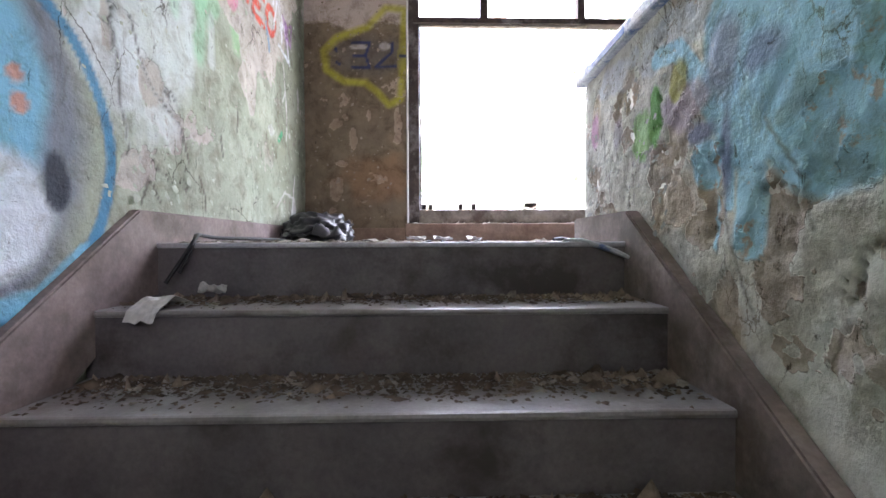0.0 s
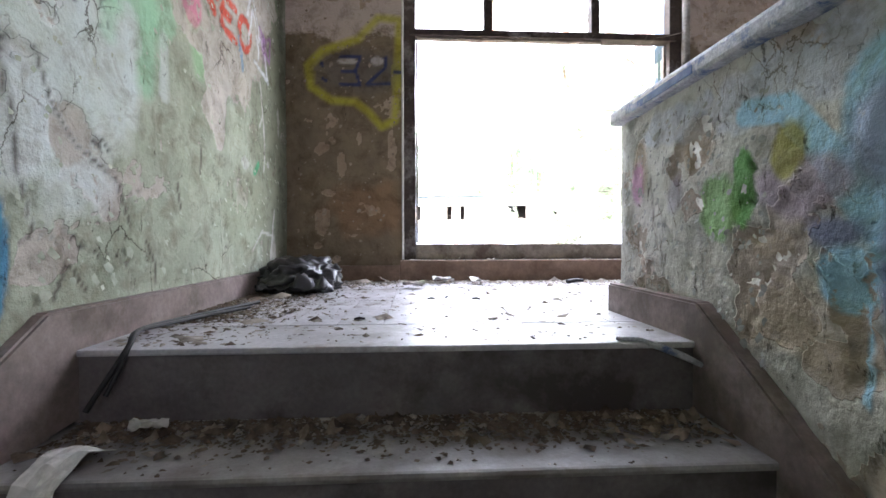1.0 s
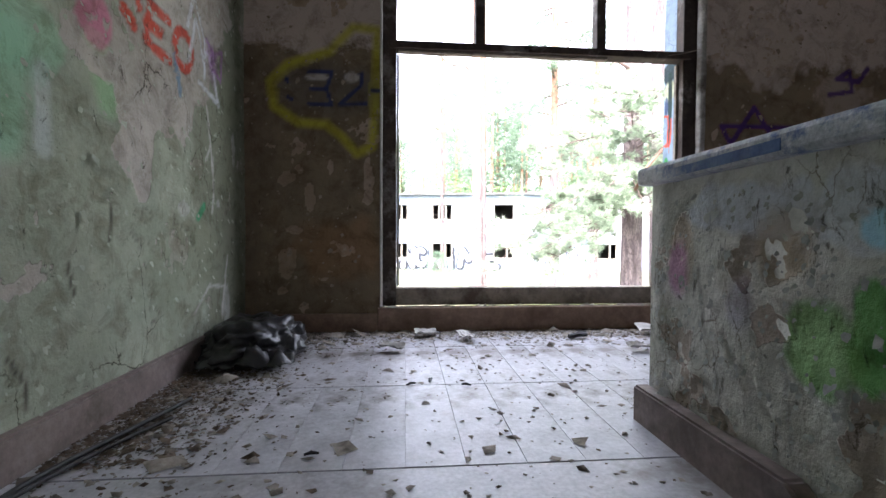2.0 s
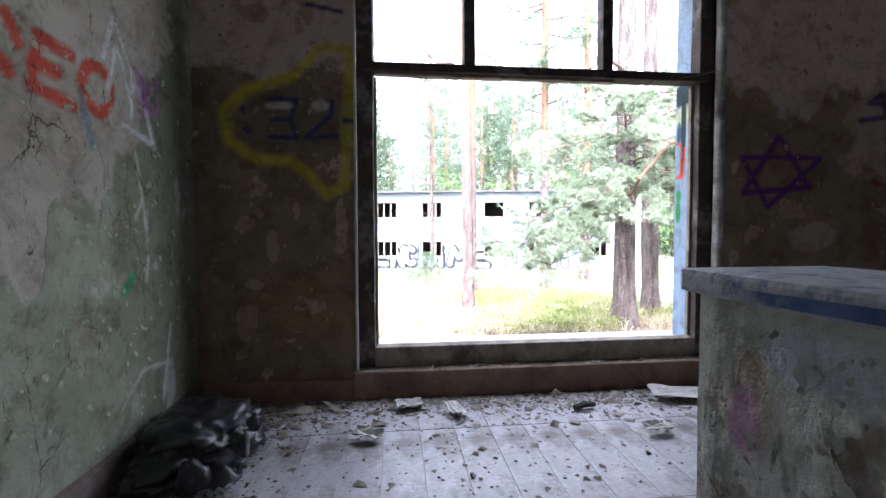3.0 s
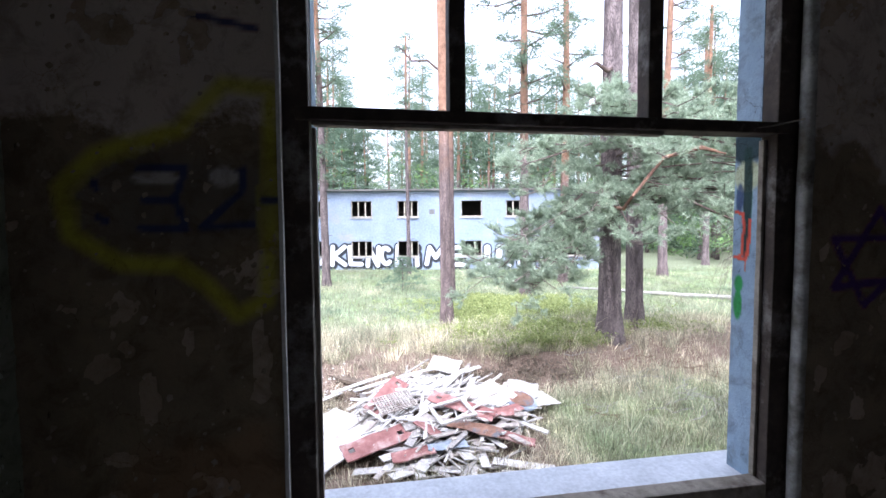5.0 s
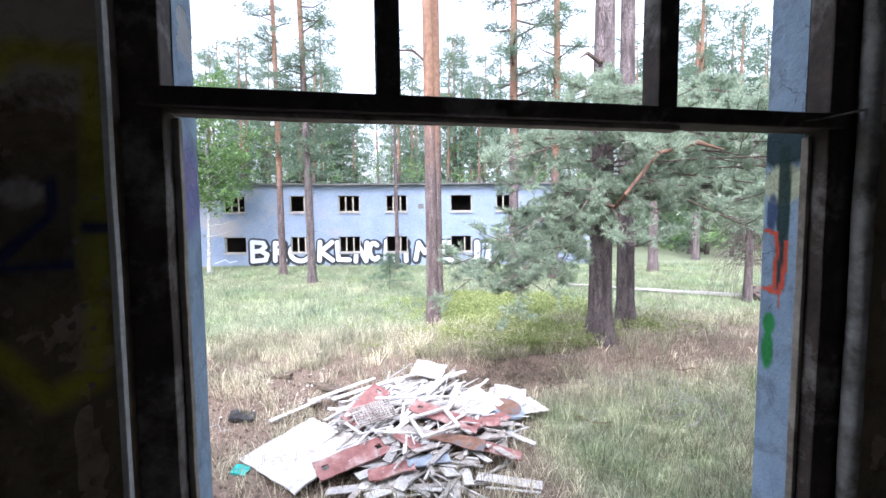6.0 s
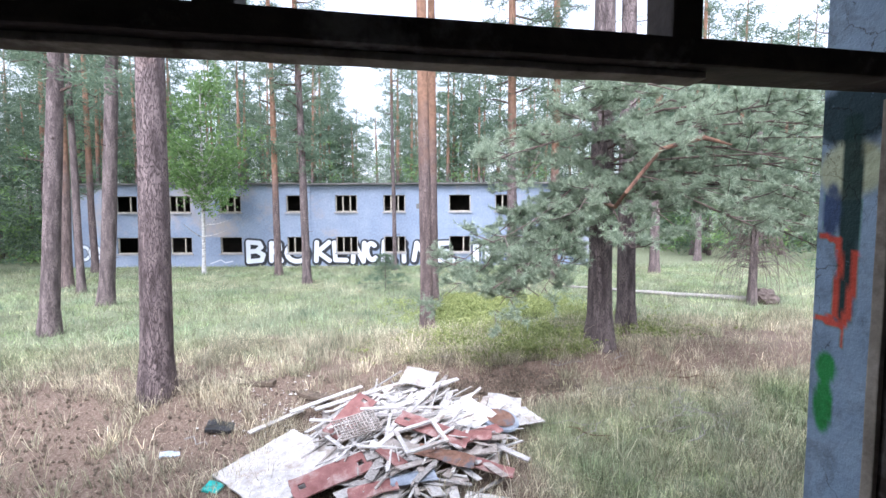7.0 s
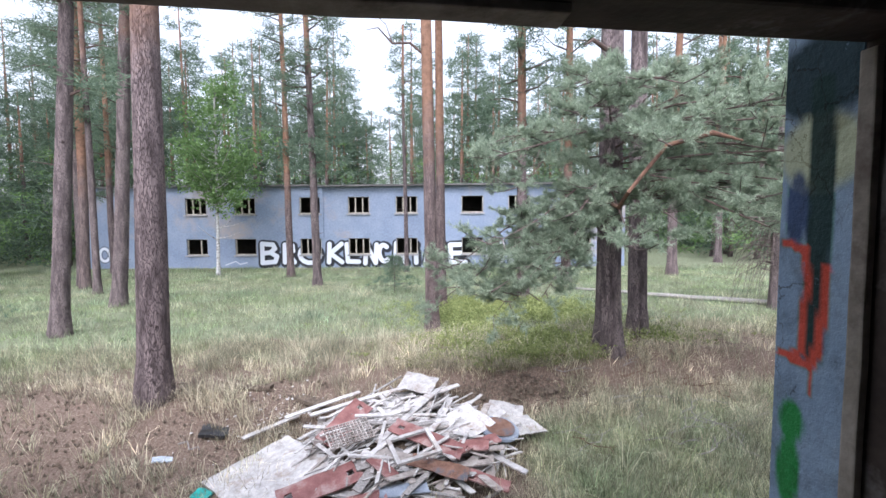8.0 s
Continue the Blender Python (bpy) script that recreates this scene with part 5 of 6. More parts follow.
# birch before the barracks
birch = empty("birch", (-8.0, 31.2, float(ground_z(-8.0, 31.2))), label="young birch with pale trunk and bright green leaves", category="tree")
pts = trunk_path(11.5, (0.02, 0), 41, 14)
v, f = tube(pts, trunk_radii(pts, 0.11), 9, 0.05, 1)
mesh_object("trunk", v, f, BIRCH, birch, smooth=True)
rng = random.Random(41)
limbs, heads = [], []
for i in range(46):
    h = rng.uniform(2.0, 11.0)
    o = (0.8 + 2.3 * math.sin(min(1, (h - 1.2) / 10) * 3.0)) * rng.uniform(0.5, 1.1)
    a = rng.uniform(0, 6.283)
    base, tip = Vector((0.02 * h, 0, h)), Vector((math.cos(a) * o + 0.3, math.sin(a) * o, h + o * rng.uniform(0.2, 0.8)))
    limbs.append(tube([base, (base + tip) / 2 + Vector((0, 0, -0.08)), tip], [0.035, 0.02, 0.006], 5))
    if h > 3.4:
        for q in range(40):
            heads.append(base.lerp(tip, rng.uniform(0.25, 1.1)) + Vector((rng.gauss(0, 0.34), rng.gauss(0, 0.34), rng.gauss(0.1, 0.34))))
for v, f in limbs:
    mesh_object("bough", v, f, BIRCH, birch)
v, t = needle_fans(heads, 6, 0.17, 0.13, 6, 0.5, 0.14)
add_mesh("leaves", v, t, LEAVES, birch)

# woods behind and to the sides
rng = random.Random(77)
trunks, heads, under = [], [], []
for i in range(270):
    side = rng.random()
    if side < 0.66:
        x, y = rng.uniform(-48, 62), rng.uniform(45, 80)
    elif side < 0.84:
        x, y = rng.uniform(-55, -19), rng.uniform(22, 60)
    else:
        x, y = rng.uniform(26, 60), rng.uniform(24, 60)
    h, lx = rng.uniform(14, 25) * (1 if y > 40 else 0.95), rng.uniform(-0.03, 0.03)
    trunks.append(tube([(x, y, -2.3), (x + lx * h * 0.5, y, h * 0.5 - 2), (x + lx * h, y, h - 2)], [0.2, 0.15, 0.04], 7))
    low = h * rng.uniform(0.25, 0.55)
    for q in range(85):
        t = rng.random()
        rr = 2.7 * (0.3 + 1.6 * t * (1 - t) * 1.6) * rng.random() ** 0.5
        a = rng.uniform(0, 6.283)
        heads.append((x + lx * h + math.cos(a) * rr, y + math.sin(a) * rr, low + (h - low) * t - 2))
for i in range(1150):
    side = rng.random()
    x, y = (rng.uniform(-50, 65), rng.uniform(43, 60)) if side < 0.7 else (rng.uniform(-50, -22), rng.uniform(20, 55)) if side < 0.88 else (rng.uniform(27, 50), rng.uniform(22, 50))
    for q in range(7):
        under.append((x + rng.gauss(0, 0.8), y + rng.gauss(0, 0.8), rng.uniform(-1.6, rng.uniform(0.5, 9.5))))
v, f = joined_tubes(trunks)
tagged(mesh_object("far_woods_trunks", v, f, BARK, smooth=True), "many slim orange-grey pine trunks of the wood behind", "woods", kind="stuff")
v, t = needle_fans(heads, 26, 0.6, 0.075, 14, spread=0.3)
tagged(add_mesh("far_woods_crowns", v, t, NEEDLES_FAR), "hazy green pine crowns of the wood behind", "woods", kind="stuff")
v, t = needle_fans(under[::3], 26, 0.5, 0.11, 16, spread=0.45)
tagged(add_mesh("broadleaf_thicket", v, t, LEAVES), "bright leafy thicket at the wood's edge", "undergrowth", kind="stuff")
v, t = needle_fans([p for k, p in enumerate(under) if k % 3], 26, 0.55, 0.1, 15, spread=0.45)
tagged(add_mesh("undergrowth", v, t, NEEDLES_FAR), "dense young pine undergrowth at the wood's edge", "undergrowth", kind="stuff")


# ---- grass ----
def facade_y(x):
    return 32.63 - 0.174 * (x - 6.75)


def grass_field(name, label, n, xr, yr, height, width, seed, tint, keep, bunch=12, spread=0.06, flop=0.8, slim=False):
    """Grass in tufts: the blades of a tuft spring from one spot and arch outwards."""
    rng = np.random.default_rng(seed)
    c = n // bunch
    x, y = rng.uniform(*xr, c), rng.uniform(*yr, c)
    g, tuft = green_of(x, y), fbm(x, y, 1.3, seed + 3, 3)
    ok = (rng.random(c) < keep(x, y, g, tuft)) & (y < facade_y(x) - 0.3) & (bare_bank(x, y) < rng.uniform(0.2, 0.7, c))
    x, y, g, tuft = (np.repeat(q[ok], bunch) for q in (x, y, g, tuft))
    size = np.repeat(rng.lognormal(0, 0.28, ok.sum()), bunch)
    shade = np.repeat(rng.lognormal(0, 0.26, ok.sum()), bunch)
    dry = np.repeat(rng.normal(0, 0.16, ok.sum()), bunch)
    m = len(x)
    off = rng.normal(0, spread, (2, m))
    x, y = x + off[0], y + off[1]
    z = ground_z(x, y) - 0.02
    h = height * size * rng.uniform(0.5, 1.2, m) * (0.55 + 0.9 * tuft)
    a = np.arctan2(off[1], off[0]) + rng.normal(0, 0.9, m)
    lean = rng.uniform(0.1, 1.0, m) ** 0.8 * flop * h
    dx, dy = np.cos(a) * lean, np.sin(a) * lean
    b = rng.uniform(0, 6.283, m)
    wx, wy = np.cos(b) * width / 2, np.sin(b) * width / 2
    p = np.stack([x, y, z], -1)
    w = np.stack([wx, wy, 0 * wx], -1)
    drop = np.clip(1 - 0.45 * (lean / np.maximum(h, 1e-4)) ** 2, 0.35, 1)
    tip = p + np.stack([dx, dy, h * drop], -1)
    if slim:
        v = np.stack([p - w, p + w, tip], 1).reshape(-1, 3)
        t = np.arange(len(v)).reshape(-1, 3)
    else:
        midp = p + np.stack([dx * 0.35, dy * 0.35, h * 0.64], -1)
        v = np.stack([p - w, p + w, midp - w * 0.8, midp + w * 0.8, tip], 1).reshape(-1, 3)
        o = np.arange(m)[:, None] * 5
        t = np.concatenate([o + np.array([[0, 1, 3]]), o + np.array([[0, 3, 2]]), o + np.array([[2, 3, 4]])], 0)
    me = raw_mesh(name, v, t, GRASS)
    straw, green, moss = np.array([0.47, 0.41, 0.295]), np.array([0.225, 0.275, 0.125]), np.array([0.16, 0.215, 0.14])
    k = np.clip(g * tint + dry + rng.normal(0, 0.13, m) + 1.3 * (fbm(x, y, 0.9, seed + 17, 4) - 0.5), 0, 1)[:, None]
    q = np.clip(tuft * 2 - 0.6, 0, 1)[:, None]
    col = straw * (1 - k) + (green * (1 - q) + moss * q) * k
    col = col * (shade * rng.uniform(0.4, 1.6, m) * (0.5 + 1.1 * fbm(x, y, 2.2, seed + 8, 4)))[:, None]
    col = np.repeat(np.concatenate([col, np.ones((m, 1))], 1), 3 if slim else 5, axis=0)
    me.attributes.new("tone", "FLOAT_COLOR", "POINT").data.foreach_set("color", col.astype(np.float32).ravel())
    tagged(new(name, me), label, "grass", kind="stuff")


def in_pile(x, y):
    return np.hypot((x - 1.9) / 1.6, (y - 9.25) / 1.3) < 1


def lip(x, y):
    """Nearness to the upper edge of the bank."""
    start, span = bank_at(x)
    return np.exp(-((y - start - span - 0.14) / 0.15) ** 2) * np.exp(-((x - 3.8) / 1.5) ** 2)


grass_field("grass_near", "matted green and straw-coloured grass near the house", 250000, (-7, 15), (5.5, 14), 0.27, 0.0065, 1, 0.62,
            lambda x, y, g, f: np.where(in_pile(x, y), 0.04, np.clip(np.where((x < 0.6) & (y < 10.6), 0.02, 0.12) + 1.1 * g * (0.35 + f), 0, 1)), 14, 0.06, 1.1)
grass_field("grass_tussocks", "pale dry grass tussocks along the bank", 66000, (-5, 10), (9.6, 13.5), 0.27, 0.0065, 2, 0.3,
            lambda x, y, g, f: np.clip((f - 0.5) * 5, 0, 1) * (1 - in_pile(x, y)), 22, 0.045, 1.2)
grass_field("bank_grass", "long dry grass hanging over the lip of the bank", 60000, (1.8, 6.2), (10.6, 12.4), 0.34, 0.0065, 5, 0.25, lambda x, y, g, f: lip(x, y), 20, 0.05, 1.4)
grass_field("mound_straw", "pale dry straw on the mound round the pines", 70000, (5.0, 14), (9.6, 13.4), 0.13, 0.0065, 6, 0.0,
            lambda x, y, g, f: np.exp(-((x - 8.6) / 2.6) ** 2 - ((y - 11.4) / 1.1) ** 2) * np.clip(0.4 + f, 0, 1), 10, 0.08, 1.5, True)
grass_field("grass_far", "soft tall green grass of the clearing", 400000, (-30, 38), (12.5, 36), 0.24, 0.011, 3, 0.95, lambda x, y, g, f: np.clip(0.3 + g, 0, 1), 12, 0.12, 0.9, True)
grass_field("needle_straw", "short dry straw and needles on the ground", 60000, (-7, 9), (6, 13), 0.06, 0.005, 4, 0.1, lambda x, y, g, f: 0.8 + 0 * x, 6, 0.08, 1.6, True)

rng_n = np.random.default_rng(8)
n = 14000
bx, by = rng_n.normal(5.6, 1.35, n), 11.1 + 7.2 * rng_n.random(n) ** 1.2
ok = (by > bank_at(bx)[0] + bank_at(bx)[1] - 0.05) & (fbm(bx, by, 0.7, 44, 3) + rng_n.normal(0, 0.08, n) > 0.42)
bx, by = bx[ok], by[ok]
v, t = needle_fans(np.stack([bx, by, ground_z(bx, by) + rng_n.uniform(0.02, 0.27, len(bx)) * (0.4 + fbm(bx, by, 1.6, 45, 3))], -1), 7, 0.06, 0.045, 9, 0.2, 0.06)
tagged(add_mesh("bilberry_patch", v, t, BILBERRY), "low bright yellow-green bilberry shrubs", "shrub", kind="stuff")

# ---- rubbish heap under the window ----
HEAP = (2.0, 9.45)


def heap_z(x, y):
    d = math.hypot((x - HEAP[0]) / 1.9, (y - HEAP[1]) / 1.85)
    return float(ground_z(x, y)) + 0.43 * max(0.0, 1 - d * d)


us = np.linspace(-1, 1, 46)
A, B = np.meshgrid(us, us, indexing="ij")
X, Y = HEAP[0] + 1.5 * A, HEAP[1] + 1.3 * B
Z = ground_z(X, Y) + np.clip(0.42 * (1 - A * A - B * B), -0.12, 1) + 0.10 * (fbm(X, Y, 5, 3, 4) - 0.55)
i, j = np.meshgrid(np.arange(45), np.arange(45), indexing="ij")
q = np.stack([i * 46 + j, (i + 1) * 46 + j, (i + 1) * 46 + j + 1, i * 46 + j + 1], -1).reshape(-1, 4)
tagged(add_mesh("rubble_core", np.stack([X, Y, Z], -1).reshape(-1, 3), q, DARK_DEBRIS), "dark dirt and splinters inside the rubbish heap", "rubble", kind="stuff")


def placed(ob, x, y, lift, yaw, pitch=0, roll=0):
    ob.matrix_world = pose(x, y, heap_z(x, y) + lift, pitch, roll, yaw)
    return ob


def plank(length, width, thick, mat, seed):
    bm = boxed((-length / 2, -width / 2, -thick / 2), (length / 2, width / 2, thick / 2))
    bmesh.ops.subdivide_edges(bm, edges=[e for e in bm.edges if e.calc_length() > 0.3], cuts=3, use_grid_fill=True)
    for v in bm.verts:
        v.co.z += 0.012 * math.sin(v.co.x * 2.1 + seed)
        if abs(v.co.x) > length / 2 - 0.01:
            v.co.x += 0.04 * noise.noise(Vector((v.co.y * 40, seed, 0)))
    return part("plank", bm, mat)


rng = random.Random(5)
for k in range(290):
    a, d = rng.uniform(0, 6.283), rng.random() ** 0.6
    x, y = HEAP[0] + 1.5 * d * math.cos(a) * (1 - 0.4 * d * max(0.0, math.sin(a))) + 0.15, HEAP[1] + 1.35 * d * math.sin(a)
    w = rng.choice((0.015, 0.02, 0.03, 0.035, 0.045, 0.06, 0.08, 0.12))
    ob = plank(rng.uniform(0.35, 1.3), w, rng.uniform(0.008, 0.022), (OLD_WHITE, OLD_WHITE, OLD_WHITE, DEADWOOD, DIRTY_BOARD)[rng.randrange(5)], k)
    yaw = rng.gauss(48, 26) if rng.random() < 0.7 else rng.uniform(-90, 90)
    placed(ob, x, y, rng.uniform(0.02, 0.12), yaw, rng.gauss(0, 9), rng.gauss(-4, 9))
    tagged(ob, "broken wooden batten with chipped white paint on the heap" if ob.data.materials[0] is OLD_WHITE else "weathered grey batten on the rubbish heap", "plank", "battens on the heap")
for k in range(60):          # the heap's foot towards the house
    x, y = min(3.0, max(1.1, rng.gauss(2.1, 0.6))), rng.uniform(7.5, 8.7)
    ob = plank(rng.uniform(0.3, 0.9), rng.choice((0.03, 0.05, 0.08, 0.12, 0.18)), rng.uniform(0.01, 0.02), (OLD_WHITE, OLD_WHITE, DIRTY_BOARD, DEADWOOD)[k % 4], k + 400)
    placed(ob, x, y, rng.uniform(0.02, 0.1), rng.uniform(-90, 90), rng.gauss(0, 7), rng.gauss(0, 7))
    tagged(ob, "short broken board at the foot of the heap", "plank", "battens on the heap")
for x, y, length, yaw in ((2.3, 10.2, 1.9, 30), (1.4, 10.3, 1.7, 22), (0.8, 10.35, 1.3, 28), (2.2, 9.6, 1.8, 55), (3.4, 8.6, 0.8, -60), (0.0, 10.1, 0.9, 35)):
    tagged(placed(plank(length, 0.09, 0.022, OLD_WHITE, x), x, y, 0.12, yaw, 4, -4), "long white painted board leaning on the heap", "plank", "battens on the heap")


def sheet(name, sx, sy, thick, mat, seed, holes=False):
    """A thin board with uneven broken edges and a slight warp; holes: two oblong cut-outs."""
    bm = bmesh.new()
    nx, ny = 12, 8
    grid = {}
    for side, z in ((0, thick / 2), (1, -thick / 2)):
        for i in range(nx + 1):
            for j in range(ny + 1):
                u, v = i / nx - 0.5, j / ny - 0.5
                r = 1 + (0.05 * noise.noise(Vector((u * 7, v * 7, seed))) if max(abs(u), abs(v)) > 0.49 else 0)
                grid[side, i, j] = bm.verts.new((u * sx * r, v * sy * r, z + 0.03 * noise.noise(Vector((u * 2, v * 2, seed + 5)))))
    gone = {(1, 3), (1, 4), (10, 3), (10, 4)} if holes else set()
    solid = [(i, j) for i in range(nx) for j in range(ny) if (i, j) not in gone]
    for i, j in solid:
        bm.faces.new([grid[0, a, b] for a, b in ((i, j), (i + 1, j), (i + 1, j + 1), (i, j + 1))])
        bm.faces.new([grid[1, a, b] for a, b in ((i, j), (i, j + 1), (i + 1, j + 1), (i + 1, j))])
        for (di, dj), (a, b) in (((0, -1), ((i, j), (i + 1, j))), ((1, 0), ((i + 1, j), (i + 1, j + 1))), ((0, 1), ((i + 1, j + 1), (i, j + 1))), ((-1, 0), ((i, j + 1), (i, j)))):
            if (i + di, j + dj) not in solid:
                bm.faces.new([grid[0, *b], grid[0, *a], grid[1, *a], grid[1, *b]])
    for v in [v for v in bm.verts if not v.link_faces]:
        bm.verts.remove(v)
    return part(name, bm, mat)


for args, at, label, cat in (
        (("white_sheet", 1.25, 1.5, 0.02, OLD_WHITE, 1), (0.3, 8.85, 0.14, 40, -4, -8), "large flaking white board lying on the heap's foot", "board"),
        (("white_sheet", 0.62, 0.5, 0.015, OLD_WHITE, 2), (2.4, 10.7, 0.24, -25, 14, 6), "clean white panel on top of the heap", "board"),
        (("white_sheet", 0.8, 0.62, 0.012, OLD_WHITE, 3), (2.95, 9.3, 0.16, 35, 14, -8), "bent white board with brown stains on the heap", "board"),
        (("white_sheet", 0.6, 0.6, 0.012, OLD_WHITE, 4), (3.8, 10.0, 0.26, -20, 8, 6), "broken white tile board beside the heap", "board"),
        (("white_sheet", 0.5, 0.55, 0.012, OLD_WHITE, 5), (4.0, 9.6, 0.22, 15, 4, 4), "broken white tile board beside the heap", "board"),
        (("metal_sheet", 0.6, 0.2, 0.012, METAL_GREY, 6), (2.0, 8.05, 0.12, 10, 8, 4), "crumpled blue-grey sheet metal on the heap", "metal sheet"),
        (("red_panel", 1.0, 0.36, 0.02, RED_PANEL, 7, True), (1.0, 8.25, 0.2, 22, 12, -6), "faded dark red panel with two slots", "panel"),
        (("red_panel", 0.95, 0.34, 0.02, RED_PANEL, 8, True), (1.2, 9.55, 0.16, 55, 22, -14), "faded dark red panel with two slots", "panel"),
        (("red_panel", 1.1, 0.26, 0.02, RED_PANEL, 9, True), (2.35, 8.75, 0.2, -35, 14, 8), "faded dark red panel with two slots", "panel"),
        (("red_panel", 0.8, 0.2, 0.02, RED_PANEL, 10), (2.95, 8.2, 0.14, -30, 6, 6), "broken dark red slat on the heap", "panel"),
        (("red_panel", 0.6, 0.22, 0.02, RED_PANEL, 11), (1.5, 7.95, 0.16, 5, 6, -6), "broken dark red slat on the heap", "panel"),
        (("rusty_sheet", 0.8, 0.22, 0.012, RUST, 12), (2.45, 8.3, 0.18, -28, 10, 4), "rusty brown metal strip on the heap", "metal sheet")):
    tagged(placed(sheet(*args), *at), label, cat)

sash = empty("window_sash", label="broken white wooden sash frame lying on the heap", category="sash")
for lo, hi in (((-0.3, -0.25, -0.02), (-0.245, 0.25, 0.02)), ((0.245, -0.25, -0.02), (0.3, 0.25, 0.02)), ((-0.245, -0.25, -0.018), (0.245, -0.2, 0.018)), ((-0.245, 0.2, -0.018), (0.245, 0.25, 0.018))):
    part("rail", boxed(lo, hi, bevel=0.004), OLD_WHITE, sash)
placed(sash, 2.15, 8.5, 0.3, 15, 10, -5)
for k, (x, y, yaw) in enumerate(((3.0, 8.75, -20), (3.2, 8.9, 15), (2.75, 8.6, 40), (1.75, 8.35, -50))):
    tagged(placed(sheet("red_panel", 0.42, 0.2, 0.016, RED_PANEL, 60 + k), x, y, 0.16, yaw, 12 - 7 * k, 6 * k - 8), "splintered piece of dark red panel on the heap", "panel")

basket = empty("wire_rack", label="grey plastic grid tray lying on the heap", category="tray")
for k in range(13):
    part("bar", boxed((-0.3 + 0.05 * k - 0.007, -0.2, -0.01), (-0.3 + 0.05 * k + 0.007, 0.2, 0.01)), DIRTY_BOARD, basket)
for k in range(9):
    part("bar", boxed((-0.31, -0.2 + 0.05 * k - 0.007, -0.012), (0.31, -0.2 + 0.05 * k + 0.007, 0.004)), DIRTY_BOARD, basket)
placed(basket, 1.3, 8.95, 0.27, 20, 16, -4)

bm = bmesh.new()
bmesh.ops.create_cone(bm, segments=28, radius1=0.3, radius2=0.3, depth=0.05, cap_ends=True)
bmesh.ops.bevel(bm, geom=list(bm.edges), offset=0.014, segments=2, affect="EDGES")
lid = empty("drum_lid", label="round rusted drum lid with a grey rim", category="lid")
part("rim", bm, METAL_GREY, lid)
bm = bmesh.new()
bmesh.ops.create_cone(bm, segments=24, radius1=0.2, radius2=0.23, depth=0.02, cap_ends=True)
bmesh.ops.translate(bm, verts=bm.verts, vec=(0, 0, 0.034))
part("rust_disc", bm, RUST, lid, "rusted orange middle")
placed(lid, 3.5, 9.25, 0.22, 10, 12, 6)

# ground clutter near the house
def on_ground(ob, x, y, lift=0.0, yaw=0.0, pitch=0, roll=0):
    ob.matrix_world = pose(x, y, float(ground_z(x, y)) + lift, pitch, roll, yaw)
    return ob


for k, (x, y, length, yaw) in enumerate(((-0.55, 11.0, 0.75, -8), (0.35, 10.75, 1.1, -38), (0.95, 10.3, 0.6, -30))):
    tagged(on_ground(sheet("concrete_slab", length, 0.2, 0.06, DARK_DEBRIS, 21 + k), x, y, 0.02, yaw), "dark kerb slab half buried in needle litter", "slab", "slabs in the litter")
for args, x, y, yaw, label, cat in ((("plastic_wrapper", 0.26, 0.14, 0.02, LITTER_BLUE, 22), -1.42, 9.65, 20, "crumpled pale plastic wrapper on the needles", "litter"),
                                    (("teal_scrap", 0.22, 0.18, 0.03, TEAL, 23), -0.55, 8.75, -20, "bright teal plastic scrap", "litter"),
                                    (("dark_rag", 0.4, 0.3, 0.05, BAG, 24), -0.85, 10.1, 5, "dark burnt rag on the ground", "rag")):
    tagged(on_ground(sheet(*args), x, y, 0.03, yaw, 6, 8), label, cat)
for x, y, length, yaw, r in ((-1.1, 9.8, 0.5, -40, 0.012), (-1.9, 8.4, 1.0, -12, 0.014), (3.3, 11.6, 0.8, 25, 0.02), (6.6, 10.6, 1.5, 20, 0.02), (7.4, 10.2, 1.2, -20, 0.015), (6.2, 9.9, 0.9, 60, 0.013), (5.0, 9.2, 1.1, 35, 0.012)):
    pts = [(length * (k / 5 - 0.5), 0.05 * math.sin(k * 2.1 + x), 0.02 + 0.05 * abs(math.sin(k + y))) for k in range(6)]
    v, f = tube(pts, [r * (1 - 0.1 * k) for k in range(6)], 6)
    tagged(on_ground(mesh_object("fallen_branch", v, f, DEADWOOD), x, y, 0.03, yaw), "thin dry fallen branch on the ground", "branch", "fallen branches")
rng = random.Random(91)
for k in range(22):          # dry brushwood in the long grass
    x, y, length, yaw = rng.uniform(4.6, 8.4), rng.uniform(8.6, 11.2), rng.uniform(0.35, 1.0), rng.uniform(-90, 90)
    pts = [(length * (q / 5 - 0.5), 0.05 * math.sin(q * 2.1 + k), 0.05 + 0.12 * (q / 5) * rng.random()) for q in range(6)]
    stick = [tube(pts, [0.011 * (1 - 0.12 * q) for q in range(6)], 5)]
    for q in (1, 2, 3, 4):
        a = Vector(pts[q])
        stick.append(tube([a, a + Vector((rng.uniform(0.05, 0.2), rng.uniform(-0.2, 0.2), rng.uniform(0.0, 0.16)))], [0.006, 0.002], 4))
    v, f = joined_tubes(stick)
    tagged(on_ground(mesh_object("dry_twig", v, f, DEADWOOD if k % 3 else BRANCH), x, y, 0.05, yaw), "dry forked twig caught in the long grass", "branch", "dry twigs")
rng_n = np.random.default_rng(33)
cx, cy = rng_n.uniform(-5.5, 0.8, 1700), rng_n.uniform(6.5, 11.5, 1700)
v, f = [], []
